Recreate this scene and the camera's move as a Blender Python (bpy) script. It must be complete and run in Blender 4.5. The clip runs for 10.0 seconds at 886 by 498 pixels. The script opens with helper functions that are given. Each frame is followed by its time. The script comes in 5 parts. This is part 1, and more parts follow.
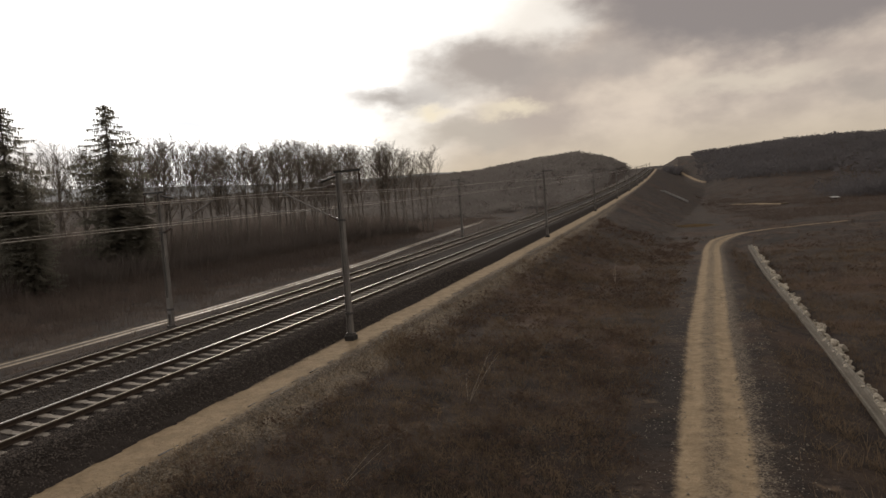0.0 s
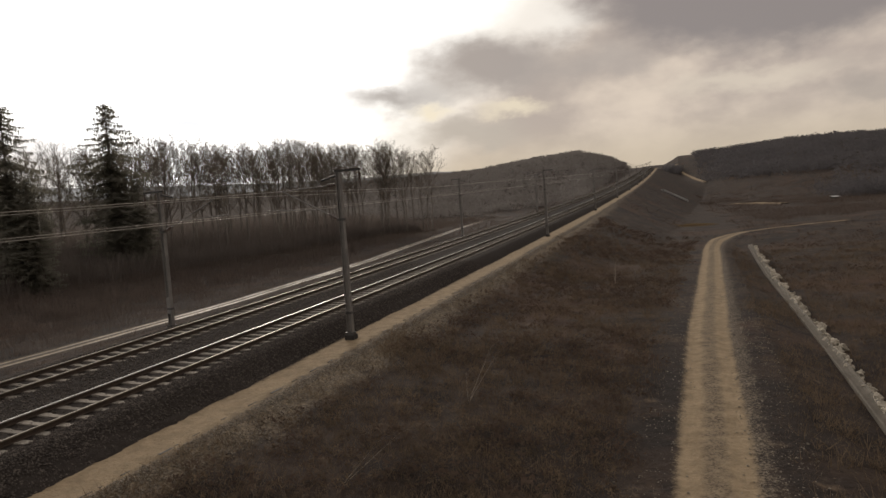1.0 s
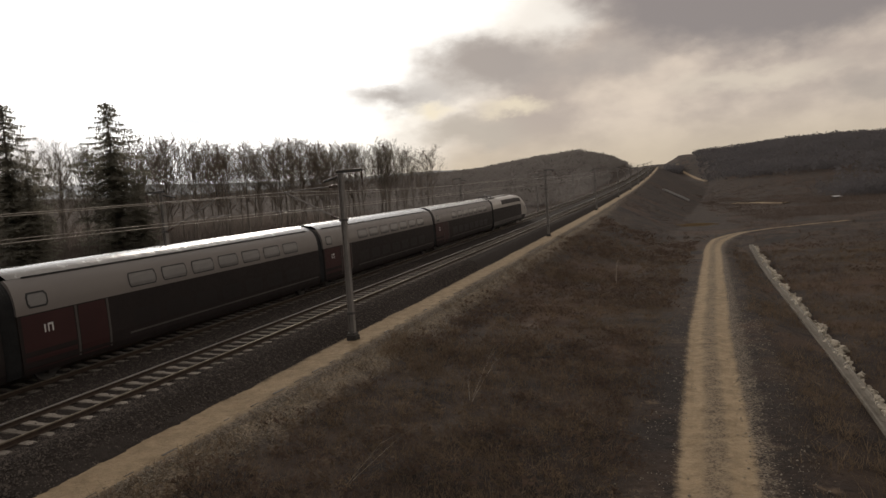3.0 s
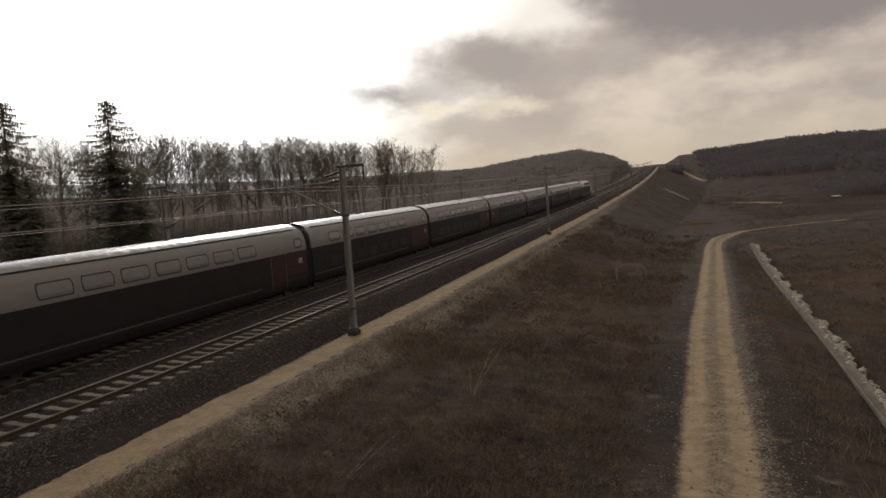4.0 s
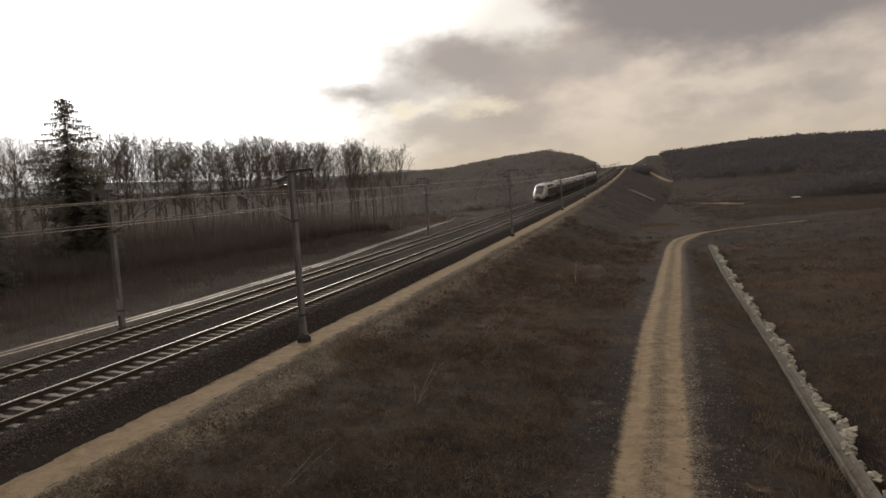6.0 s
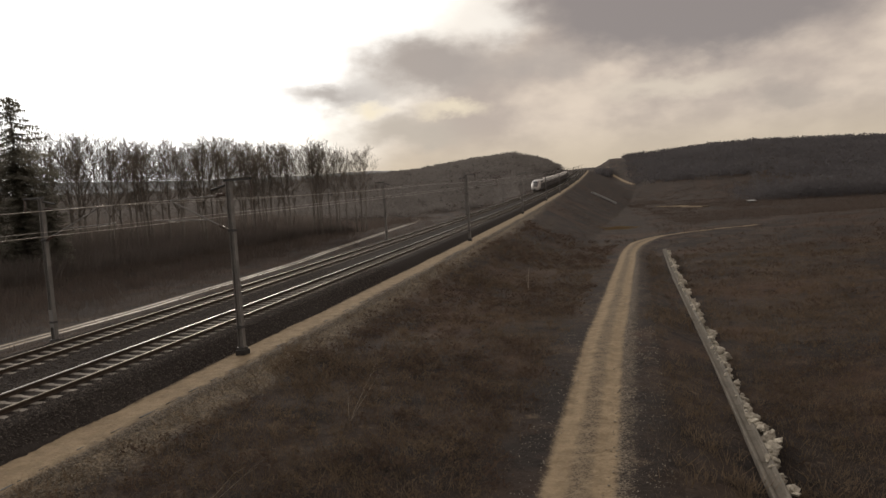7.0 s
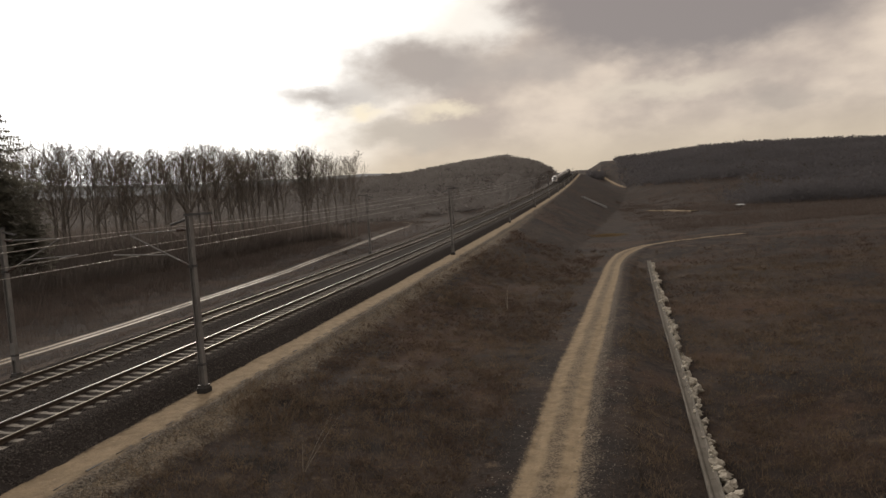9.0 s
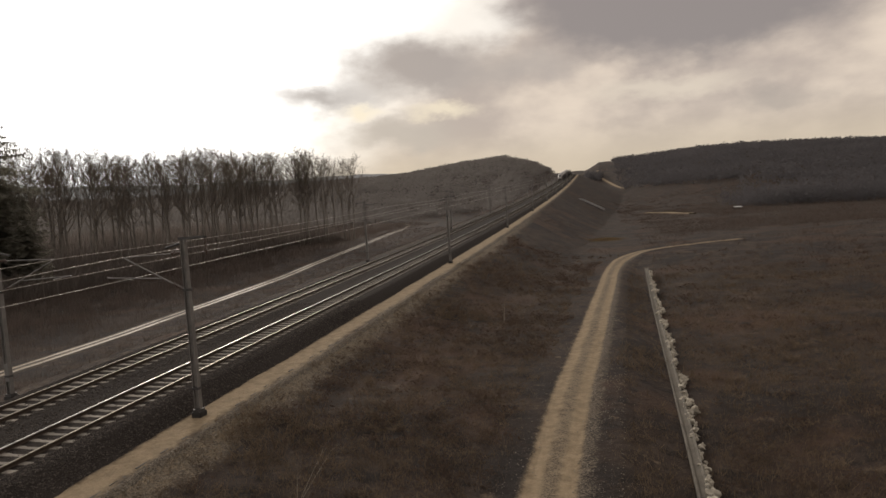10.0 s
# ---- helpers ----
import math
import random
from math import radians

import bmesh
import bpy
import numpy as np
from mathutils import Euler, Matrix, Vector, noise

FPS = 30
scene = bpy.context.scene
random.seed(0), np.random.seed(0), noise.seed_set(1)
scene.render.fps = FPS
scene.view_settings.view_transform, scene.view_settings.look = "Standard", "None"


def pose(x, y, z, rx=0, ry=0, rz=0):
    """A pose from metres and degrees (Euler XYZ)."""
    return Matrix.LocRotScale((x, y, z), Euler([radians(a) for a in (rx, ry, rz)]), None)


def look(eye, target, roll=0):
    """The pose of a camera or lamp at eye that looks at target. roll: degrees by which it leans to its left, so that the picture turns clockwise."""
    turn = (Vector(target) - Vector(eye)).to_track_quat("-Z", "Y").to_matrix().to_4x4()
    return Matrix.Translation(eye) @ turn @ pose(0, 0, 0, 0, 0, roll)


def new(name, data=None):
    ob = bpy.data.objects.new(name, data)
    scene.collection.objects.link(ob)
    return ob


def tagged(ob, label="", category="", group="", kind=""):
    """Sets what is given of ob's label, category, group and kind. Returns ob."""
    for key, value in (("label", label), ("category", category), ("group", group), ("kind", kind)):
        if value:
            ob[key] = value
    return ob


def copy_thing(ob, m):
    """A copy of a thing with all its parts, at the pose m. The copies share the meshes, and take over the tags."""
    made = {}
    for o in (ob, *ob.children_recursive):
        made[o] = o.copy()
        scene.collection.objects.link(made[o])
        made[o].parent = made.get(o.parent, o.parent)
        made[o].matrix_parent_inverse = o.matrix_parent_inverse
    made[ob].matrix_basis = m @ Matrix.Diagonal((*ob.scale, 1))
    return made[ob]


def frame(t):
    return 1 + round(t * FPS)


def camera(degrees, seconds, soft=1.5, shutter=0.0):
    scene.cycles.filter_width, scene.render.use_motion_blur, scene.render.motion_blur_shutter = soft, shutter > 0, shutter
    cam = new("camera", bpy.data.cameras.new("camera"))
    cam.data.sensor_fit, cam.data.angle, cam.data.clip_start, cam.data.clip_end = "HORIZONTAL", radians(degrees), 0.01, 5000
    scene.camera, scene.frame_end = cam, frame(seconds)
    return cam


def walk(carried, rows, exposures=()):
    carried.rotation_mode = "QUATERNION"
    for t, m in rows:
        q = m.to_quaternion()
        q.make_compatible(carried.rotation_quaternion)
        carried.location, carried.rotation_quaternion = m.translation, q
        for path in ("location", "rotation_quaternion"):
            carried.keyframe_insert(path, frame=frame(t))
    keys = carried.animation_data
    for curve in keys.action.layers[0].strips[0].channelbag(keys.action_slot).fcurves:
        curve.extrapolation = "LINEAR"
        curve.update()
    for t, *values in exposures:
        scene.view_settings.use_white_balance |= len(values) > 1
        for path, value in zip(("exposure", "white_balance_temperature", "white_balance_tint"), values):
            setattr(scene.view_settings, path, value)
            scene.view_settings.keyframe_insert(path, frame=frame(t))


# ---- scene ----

# Track runs along +y; the rail level follows a sagging grade; x is across, z up.
cam = camera(69.88, 10.0, 1.5)
ROWS = [
    (0.0, 0.000, 0.000, 5.256, -3.21, 4.09, 20.16), (0.5, -0.004, 0.020, 5.245, -3.24, 4.12, 20.16),
    (1.0, -0.004, 0.000, 5.251, -3.27, 4.09, 20.17), (1.5, -0.006, -0.018, 5.281, -3.30, 4.07, 20.16),
    (2.0, -0.004, -0.022, 5.415, -3.34, 4.09, 20.16), (2.5, -0.004, -0.046, 5.407, -3.37, 4.02, 20.22),
    (4.0, -0.083, -0.100, 5.173, -3.41, 3.87, 20.24), (4.5, -0.098, -0.080, 5.108, -3.45, 3.82, 20.29),
    (5.0, -0.034, -0.001, 5.220, -3.46, 3.89, 20.36), (5.5, 0.308, 0.163, 5.317, -3.47, 3.93, 19.89),
    (6.0, 0.698, 0.360, 5.350, -3.61, 3.80, 17.66), (7.5, 2.012, 1.218, 5.892, -3.66, 3.69, 14.19),
    (8.0, 2.286, 1.448, 6.176, -3.62, 3.74, 14.09), (8.5, 2.507, 1.624, 6.502, -3.60, 3.80, 14.04),
    (9.0, 2.667, 1.767, 6.865, -3.56, 3.89, 14.03), (9.5, 2.749, 1.867, 7.287, -3.57, 3.88, 13.95),
    (10.0, 2.789, 1.958, 7.790, -3.57, 3.95, 13.87),
]
walk(cam, [(t, pose(x, y, z, 90 + p, r, w)) for t, x, y, z, p, r, w in ROWS],
     exposures=[(0.0, 0.09), (6.0, 0.11), (10.0, 0.20)])

# ---- light ----
SUN_AZ, SUN_EL = 34.0, 24.0     # degrees left of the track, above the horizon
sun = new("sun", bpy.data.lights.new("sun", "SUN"))
sun.data.energy, sun.data.angle, sun.data.color = 1.2, radians(14), (1.0, 0.9, 0.78)
_d = Vector((-math.sin(radians(SUN_AZ)) * math.cos(radians(SUN_EL)), math.cos(radians(SUN_AZ)) * math.cos(radians(SUN_EL)), math.sin(radians(SUN_EL))))
sun.matrix_world = look((0, 0, 60), (-_d * 10 + Vector((0, 0, 60))))


class Nodes:
    """Small helper to write node trees."""
    def __init__(self, tree):
        self.t = tree
        tree.nodes.clear()

    def n(self, kind, **kw):
        node = self.t.nodes.new(kind)
        for k, v in kw.items():
            if k == "blend":
                node.blend_type = v
            elif k == "op":
                node.operation = v
            elif k == "dtype":
                node.data_type = v
            elif k == "interp":
                node.interpolation_type = v
            elif k == "attr":
                node.attribute_name = v
        return node

    def put(self, sock, v):
        if isinstance(v, bpy.types.NodeSocket):
            self.t.links.new(v, sock)
        else:
            sock.default_value = v

    def math(self, op, a, b=0.0, c=0.0):
        m = self.n("ShaderNodeMath", op=op)
        for i, v in enumerate((a, b, c)):
            self.put(m.inputs[i], v)
        return m.outputs[0]

    def ramp(self, v, lo, hi, a=0.0, b=1.0):
        m = self.n("ShaderNodeMapRange", interp="SMOOTHSTEP")
        for i, w in enumerate((v, lo, hi, a, b)):
            self.put(m.inputs[i], w)
        return m.outputs[0]

    def mix(self, f, a, b, blend="MIX"):
        m = self.n("ShaderNodeMix", dtype="RGBA", blend=blend)
        self.put(m.inputs[0], f)
        self.put(m.inputs[6], a if isinstance(a, bpy.types.NodeSocket) else (*a[:3], 1))
        self.put(m.inputs[7], b if isinstance(b, bpy.types.NodeSocket) else (*b[:3], 1))
        return m.outputs[2]

    def noise(self, vec, scale, detail=4.0, rough=0.55, out=0):
        m = self.n("ShaderNodeTexNoise")
        if vec is not None:
            self.put(m.inputs["Vector"], vec)
        m.inputs["Scale"].default_value = scale
        m.inputs["Detail"].default_value = detail
        m.inputs["Roughness"].default_value = rough
        return m.outputs[out]


def make_world():
    w = bpy.data.worlds.new("sky")
    scene.world = w
    w.use_nodes = True
    k = Nodes(w.node_tree)
    d = k.n("ShaderNodeTexCoord").outputs["Generated"]
    sep = k.n("ShaderNodeSeparateXYZ")
    k.put(sep.inputs[0], d)
    x, y, z = sep.outputs
    az = k.math("MULTIPLY", k.math("ARCTAN2", x, y), -57.2958)      # left of the track is positive
    el = k.math("MULTIPLY", k.math("ARCSINE", z), 57.2958)
    comb = k.n("ShaderNodeCombineXYZ")
    k.put(comb.inputs[0], k.math("MULTIPLY", az, 0.062))
    k.put(comb.inputs[1], k.math("MULTIPLY", el, 0.108))
    c = comb.outputs[0]
    n1 = k.noise(c, 1.6, 6.0, 0.55)
    n2 = k.noise(c, 2.4, 3.0, 0.5)
    off = k.n("ShaderNodeVectorMath", op="ADD")
    k.put(off.inputs[0], c)
    off.inputs[1].default_value = (3.7, 8.1, 0)
    n3 = k.noise(off.outputs[0], 1.9, 3.5, 0.5)
    n4 = k.noise(off.outputs[0], 6.5, 6.0, 0.62)
    n5 = k.noise(c, 7.5, 6.0, 0.62)
    wa = k.math("ADD", az, k.math("ADD", k.math("MULTIPLY", k.math("SUBTRACT", n3, 0.5), 8.0), k.math("MULTIPLY", k.math("SUBTRACT", n4, 0.5), 3.2)))
    we = k.math("ADD", el, k.math("ADD", k.math("MULTIPLY", k.math("SUBTRACT", n2, 0.5), 3.6), k.math("MULTIPLY", k.math("SUBTRACT", n5, 0.5), 1.9)))

    def blob(a0, e0, ra, re, lo=0.15, hi=1.0):
        p = k.math("DIVIDE", k.math("SUBTRACT", wa, a0), ra)
        q = k.math("DIVIDE", k.math("SUBTRACT", we, e0), re)
        r = k.math("SQRT", k.math("ADD", k.math("MULTIPLY", p, p), k.math("MULTIPLY", q, q)))
        return k.ramp(r, lo, hi, 1.0, 0.0)

    def lay(col, shape, strength, v):
        return k.mix(k.math("MULTIPLY", shape, strength), col, v)

    col = k.mix(k.ramp(k.math("ADD", k.math("MULTIPLY", n1, 0.6), k.math("MULTIPLY", n3, 0.4)), 0.38, 0.62), (0.415, 0.345, 0.298), (0.66, 0.553, 0.45))
    col = lay(col, k.ramp(el, 3.0, 7.5, 1.0, 0.0), 0.8, (0.51, 0.425, 0.325))
    # thin cloud that the sun lights from behind
    rim = k.math("SUBTRACT", k.math("ADD", wa, k.math("MULTIPLY", k.math("SUBTRACT", el, 6.0), 1.15)), 25.0)
    col = k.mix(k.ramp(rim, -10.0, 5.0), col, (1.0, 0.95, 0.87))
    col = k.mix(k.ramp(rim, -1.0, 14.0), col, (1.6, 1.57, 1.54))
    col = lay(col, blob(9.0, 15.8, 6.5, 2.6, 0.1, 1.1), 0.9, (0.86, 0.80, 0.72))
    col = lay(col, blob(55, 5.0, 10, 5.0, 0.2), 1.0, (0.72, 0.67, 0.64))
    col = lay(col, blob(41, 9.1, 11, 1.5, 0.0, 1.2), 0.95, (0.80, 0.81, 0.86))
    # grey cloud banks and the pale gaps between them
    col = lay(col, blob(14.5, 12.3, 10.5, 3.4, 0.2, 1.1), 1.0, (0.35, 0.302, 0.27))
    col = lay(col, blob(24.0, 10.3, 7.5, 1.9, 0.0, 1.15), 1.0, (0.40, 0.365, 0.34))
    col = lay(col, blob(17.5, 7.0, 8.5, 2.0, 0.2, 1.1), 0.9, (0.43, 0.375, 0.32))
    col = lay(col, blob(5.0, 11.8, 5.5, 2.0, 0.2, 1.1), 0.7, (0.37, 0.32, 0.285))
    col = lay(col, blob(20.7, 9.0, 2.6, 1.1, 0.1), 0.9, (0.80, 0.70, 0.53))
    col = lay(col, blob(13.0, 8.7, 5.0, 1.0, 0.1), 0.85, (0.74, 0.64, 0.48))
    col = lay(col, blob(-6.0, 8.9, 10.0, 1.6, 0.1), 0.7, (0.66, 0.57, 0.46))
    col = lay(col, blob(-9.0, 16.5, 17.0, 6.3, 0.62, 1.08), 1.0, (0.25, 0.214, 0.199))
    col = lay(col, blob(-14.0, 7.2, 5.0, 1.3), 0.6, (0.36, 0.31, 0.27))
    # heavy cloud overhead and behind
    away = k.ramp(k.math("ABSOLUTE", k.math("SUBTRACT", az, 25.0)), 60.0, 120.0)
    over = k.ramp(el, 22.0, 48.0)
    col = k.mix(k.math("MAXIMUM", away, over), col, k.mix(n1, (0.39, 0.36, 0.335), (0.54, 0.50, 0.465)))
    col = k.mix(k.ramp(el, -6.0, -1.0, 1.0, 0.0), col, (0.05, 0.045, 0.04))
    sky = k.n("ShaderNodeTexSky")
    sky.sky_type, sky.sun_disc = "NISHITA", False
    sky.sun_elevation, sky.sun_rotation = radians(SUN_EL), radians(-SUN_AZ)
    b1, b2, add = k.n("ShaderNodeBackground"), k.n("ShaderNodeBackground"), k.n("ShaderNodeAddShader")
    k.put(b1.inputs[0], col)
    b1.inputs[1].default_value = 1.0
    k.put(b2.inputs[0], sky.outputs[0])
    b2.inputs[1].default_value = 0.004
    k.put(add.inputs[0], b1.outputs[0])
    k.put(add.inputs[1], b2.outputs[0])
    out = k.n("ShaderNodeOutputWorld")
    k.put(out.inputs[0], add.outputs[0])


make_world()


# ---- materials ----
def material(name, a, b, scale=1.0, rough=0.8, metal=0.0, bump=0.3, bump_scale=None, fine=0.35, spec=0.5, random_tint=0.0, coat=0.0, thin=0.0):
    """Two-scale mottled surface between colours a and b; scale in cycles a metre."""
    m = bpy.data.materials.new(name)
    m.use_nodes = True
    k = Nodes(m.node_tree)
    pos = k.n("ShaderNodeTexCoord").outputs["Object"]
    big = k.ramp(k.noise(pos, scale, 4.0, 0.6), 0.3, 0.7)
    small = k.ramp(k.noise(pos, scale * 9.0, 3.0, 0.6), 0.25, 0.75)
    f = k.math("ADD", k.math("MULTIPLY", big, 1.0 - fine), k.math("MULTIPLY", small, fine))
    col = k.mix(f, a, b)
    if random_tint:
        r = k.n("ShaderNodeObjectInfo").outputs["Random"]
        col = k.mix(k.ramp(r, 0.0, 1.0, 0.0, random_tint), col, tuple(v * 0.45 for v in a))
    p = k.n("ShaderNodeBsdfPrincipled")
    k.put(p.inputs["Base Color"], col)
    k.put(p.inputs["Roughness"], k.ramp(small, 0.0, 1.0, max(rough - 0.08, 0.03), min(rough + 0.08, 1.0)))
    p.inputs["Metallic"].default_value = metal
    p.inputs["Specular IOR Level"].default_value = spec
    p.inputs["Coat Weight"].default_value = coat
    if bump:
        bn = k.n("ShaderNodeBump")
        bn.inputs["Strength"].default_value = bump
        bn.inputs["Distance"].default_value = 0.03
        k.put(bn.inputs["Height"], k.noise(pos, bump_scale or scale * 14.0, 3.0, 0.6))
        k.put(p.inputs["Normal"], bn.outputs[0])
    out = k.n("ShaderNodeOutputMaterial")
    surf = p.outputs[0]
    if thin:
        tr, mx = k.n("ShaderNodeBsdfTranslucent"), k.n("ShaderNodeMixShader")
        k.put(tr.inputs[0], col)
        mx.inputs[0].default_value = thin
        k.put(mx.inputs[1], surf)
        k.put(mx.inputs[2], tr.outputs[0])
        surf = mx.outputs[0]
    k.put(out.inputs[0], surf)
    return m


def earth(name, layers, bump=0.6, bump_scale=9.0, rough=0.95, wet=None):
    """Ground cover: a list of (colour, scale, low, high) laid over each other by noise, then two vertex masks: sand and stone."""
    m = bpy.data.materials.new(name)
    m.use_nodes = True
    k = Nodes(m.node_tree)
    pos = k.n("ShaderNodeTexCoord").outputs["Object"]
    col = None
    for i, (c, sc, lo, hi) in enumerate(layers):
        if col is None:
            col = k.mix(0.0, c, c)
            continue
        off = k.n("ShaderNodeVectorMath", op="ADD")
        k.put(off.inputs[0], pos)
        off.inputs[1].default_value = (i * 17.3, i * 5.1, 0)
        col = k.mix(k.ramp(k.noise(off.outputs[0], sc, 5.0, 0.62), lo, hi), col, c)
    edge = k.noise(pos, 2.2, 5.0, 0.7)
    grit = k.noise(pos, 14.0, 3.0, 0.7)
    jag = k.math("ADD", k.math("MULTIPLY", k.math("SUBTRACT", edge, 0.5), 0.9), k.math("MULTIPLY", k.math("SUBTRACT", grit, 0.5), 0.7))
    sand = k.n("ShaderNodeAttribute", attr="sand").outputs["Fac"]
    stone = k.n("ShaderNodeAttribute", attr="stone").outputs["Fac"]
    sand_c = k.mix(k.ramp(edge, 0.3, 0.7), (0.195, 0.142, 0.088), (0.29, 0.218, 0.138))
    sand_c = k.mix(k.ramp(grit, 0.52, 0.75, 0.0, 0.55), sand_c, (0.15, 0.115, 0.08))
    stone_c = k.mix(k.ramp(grit, 0.40, 0.62), (0.046, 0.036, 0.028), (0.17, 0.136, 0.10))
    col = k.mix(k.ramp(k.math("ADD", stone, k.math("MULTIPLY", jag, 1.0)), 0.35, 0.75), col, stone_c)
    col = k.mix(k.ramp(k.math("ADD", sand, k.math("MULTIPLY", jag, 0.75)), 0.12, 0.9), col, sand_c)
    p = k.n("ShaderNodeBsdfPrincipled")
    k.put(p.inputs["Base Color"], col)
    # standing water in the ruts of a wet lane
    k.put(p.inputs["Roughness"], rough if wet is None else k.ramp(k.math("ADD", sand, k.math("MULTIPLY", jag, 0.5)), 0.35, 0.85, rough, wet))
    p.inputs["Specular IOR Level"].default_value = 0.15 if wet is None else 0.17
    bn = k.n("ShaderNodeBump")
    bn.inputs["Strength"].default_value = bump
    bn.inputs["Distance"].default_value = 0.08 if wet else 0.22
    tuft = k.math("ADD", k.math("MULTIPLY", k.noise(pos, bump_scale, 5.0, 0.65), 0.45), k.math("MULTIPLY", k.noise(pos, bump_scale * 0.19, 3.0, 0.6), 1.0))
    k.put(bn.inputs["Height"], tuft)
    k.put(p.inputs["Normal"], bn.outputs[0])
    out = k.n("ShaderNodeOutputMaterial")
    k.put(out.inputs[0], p.outputs[0])
    return m


M_GROUND = earth("dead_grass_ground", [((0.036, 0.0245, 0.0185), 1, 0, 1), ((0.064, 0.044, 0.031), 0.35, 0.45, 0.7),
                                       ((0.021, 0.0155, 0.013), 0.16, 0.46, 0.60), ((0.125, 0.090, 0.062), 1.1, 0.58, 0.76),
                                       ((0.058, 0.033, 0.021), 0.09, 0.50, 0.66), ((0.017, 0.0125, 0.0105), 0.75, 0.53, 0.64),
                                       ((0.018, 0.0132, 0.011), 4.0, 0.53, 0.70), ((0.14, 0.105, 0.072), 5.5, 0.62, 0.76)])
M_WET = earth("wet_sandy_lane", [((0.05, 0.039, 0.029), 1, 0, 1), ((0.085, 0.066, 0.047), 0.6, 0.45, 0.7)], 0.25, 6.0, 0.9, 0.44)
M_BALLAST = material("ballast", (0.019, 0.0163, 0.0152), (0.060, 0.050, 0.0435), 9.0, 1.0, 0, 0.9, 22.0, 0.7, 0.03)
M_STONE = material("ballast_stone", (0.025, 0.0215, 0.02), (0.15, 0.125, 0.108), 6.0, 0.95, 0, 0.4, 30.0, 0.4, 0.1)
M_RAIL_HEAD = material("bright_steel", (0.34, 0.31, 0.28), (0.46, 0.43, 0.39), 3.0, 0.44, 1.0, 0.05)
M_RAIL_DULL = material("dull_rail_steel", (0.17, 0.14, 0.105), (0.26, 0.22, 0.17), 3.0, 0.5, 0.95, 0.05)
M_RAIL_WEB = material("rusty_rail_web", (0.028, 0.018, 0.012), (0.055, 0.034, 0.021), 6.0, 0.85, 0.1, 0.3)
M_SLEEPER = material("sleeper_concrete", (0.17, 0.147, 0.122), (0.33, 0.29, 0.245), 5.0, 0.9, 0, 0.4, None, 0.5, 0.2, 0.5)
M_CONCRETE = material("weathered_concrete", (0.09, 0.078, 0.063), (0.165, 0.143, 0.117), 1.4, 0.9, 0, 0.5, 30.0, 0.5, 0.2)
M_LIMESTONE = material("pale_limestone", (0.30, 0.26, 0.20), (0.60, 0.53, 0.43), 2.0, 0.9, 0, 0.9, 9.0, 0.5, 0.2, 0.45)
M_GALV = material("grey_galvanised_steel", (0.15, 0.137, 0.125), (0.25, 0.23, 0.21), 2.2, 0.65, 0.3, 0.1)
M_DARKSTEEL = material("dark_steel", (0.05, 0.046, 0.043), (0.085, 0.077, 0.07), 3.0, 0.6, 0.4, 0.1)
M_WIRE = material("copper_wire", (0.34, 0.305, 0.265), (0.46, 0.42, 0.37), 2.0, 0.4, 0.8, 0.0)
M_INSULATOR = material("brown_insulator", (0.06, 0.035, 0.025), (0.09, 0.05, 0.035), 9.0, 0.3)
M_BARK = material("grey_bark", (0.15, 0.13, 0.112), (0.28, 0.243, 0.21), 1.2, 0.95, 0, 0.6, 8.0, 0.35, 0.1, 0.35)
M_TWIG = material("twig_bark", (0.20, 0.168, 0.136), (0.32, 0.268, 0.217), 0.8, 0.95, 0, 0, None, 0.35, 0.1, 0.25, 0, 0.38)
# Needles paler than spruce is: the haze is put into their colour.
M_NEEDLE = material("haze_lifted_needles", (0.20, 0.186, 0.152), (0.295, 0.275, 0.222), 1.5, 0.85, 0, 0, None, 0.5, 0.1, 0, 0, 0.65)
# Far wood colour lifted to stand in for haze towards the sun.
M_HAZEWOODS = material("far_haze_woods", (0.165, 0.148, 0.136), (0.215, 0.195, 0.18), 0.03, 1.0, 0, 0, None, 0.3, 0.03, 0, 0, 0.5)
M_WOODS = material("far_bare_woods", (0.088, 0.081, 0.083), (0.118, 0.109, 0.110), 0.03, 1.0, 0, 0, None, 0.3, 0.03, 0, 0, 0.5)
M_BRUSH = material("bare_brush", (0.056, 0.040, 0.0315), (0.122, 0.086, 0.066), 0.5, 1.0, 0, 0, None, 0.5, 0.03, 0, 0, 0.3)
M_THICKET = material("bare_thicket", (0.084, 0.066, 0.056), (0.142, 0.113, 0.096), 0.5, 1.0, 0, 0, None, 0.5, 0.03, 0, 0, 0.4)
M_UNDER = material("woodland_scrub", (0.115, 0.095, 0.083), (0.185, 0.155, 0.135), 0.3, 1.0, 0, 0, None, 0.5, 0.03, 0, 0, 0.5)
M_STRAW = material("dead_grass_blades", (0.05, 0.035, 0.024), (0.23, 0.168, 0.112), 0.9, 0.95, 0, 0, None, 0.6, 0.1, 0, 0, 0.3)
M_WHITE = material("pale_grey_train_paint", (0.35, 0.315, 0.28), (0.37, 0.335, 0.297), 0.3, 0.35, 0, 0, None, 0.2, 0.5, 0.0, 0.2)
M_ROOF = material("train_roof_paint", (0.135, 0.123, 0.11), (0.175, 0.16, 0.145), 0.3, 0.2, 0, 0, None, 0.3, 0.5)
M_DARK = material("dark_brown_train_paint", (0.015, 0.0115, 0.011), (0.022, 0.0165, 0.0155), 0.6, 0.6, 0, 0, None, 0.4, 0.2)
M_RED = material("dark_carmine_train_paint", (0.032, 0.0115, 0.0115), (0.045, 0.016, 0.0155), 0.7, 0.5, 0, 0, None, 0.4, 0.25)
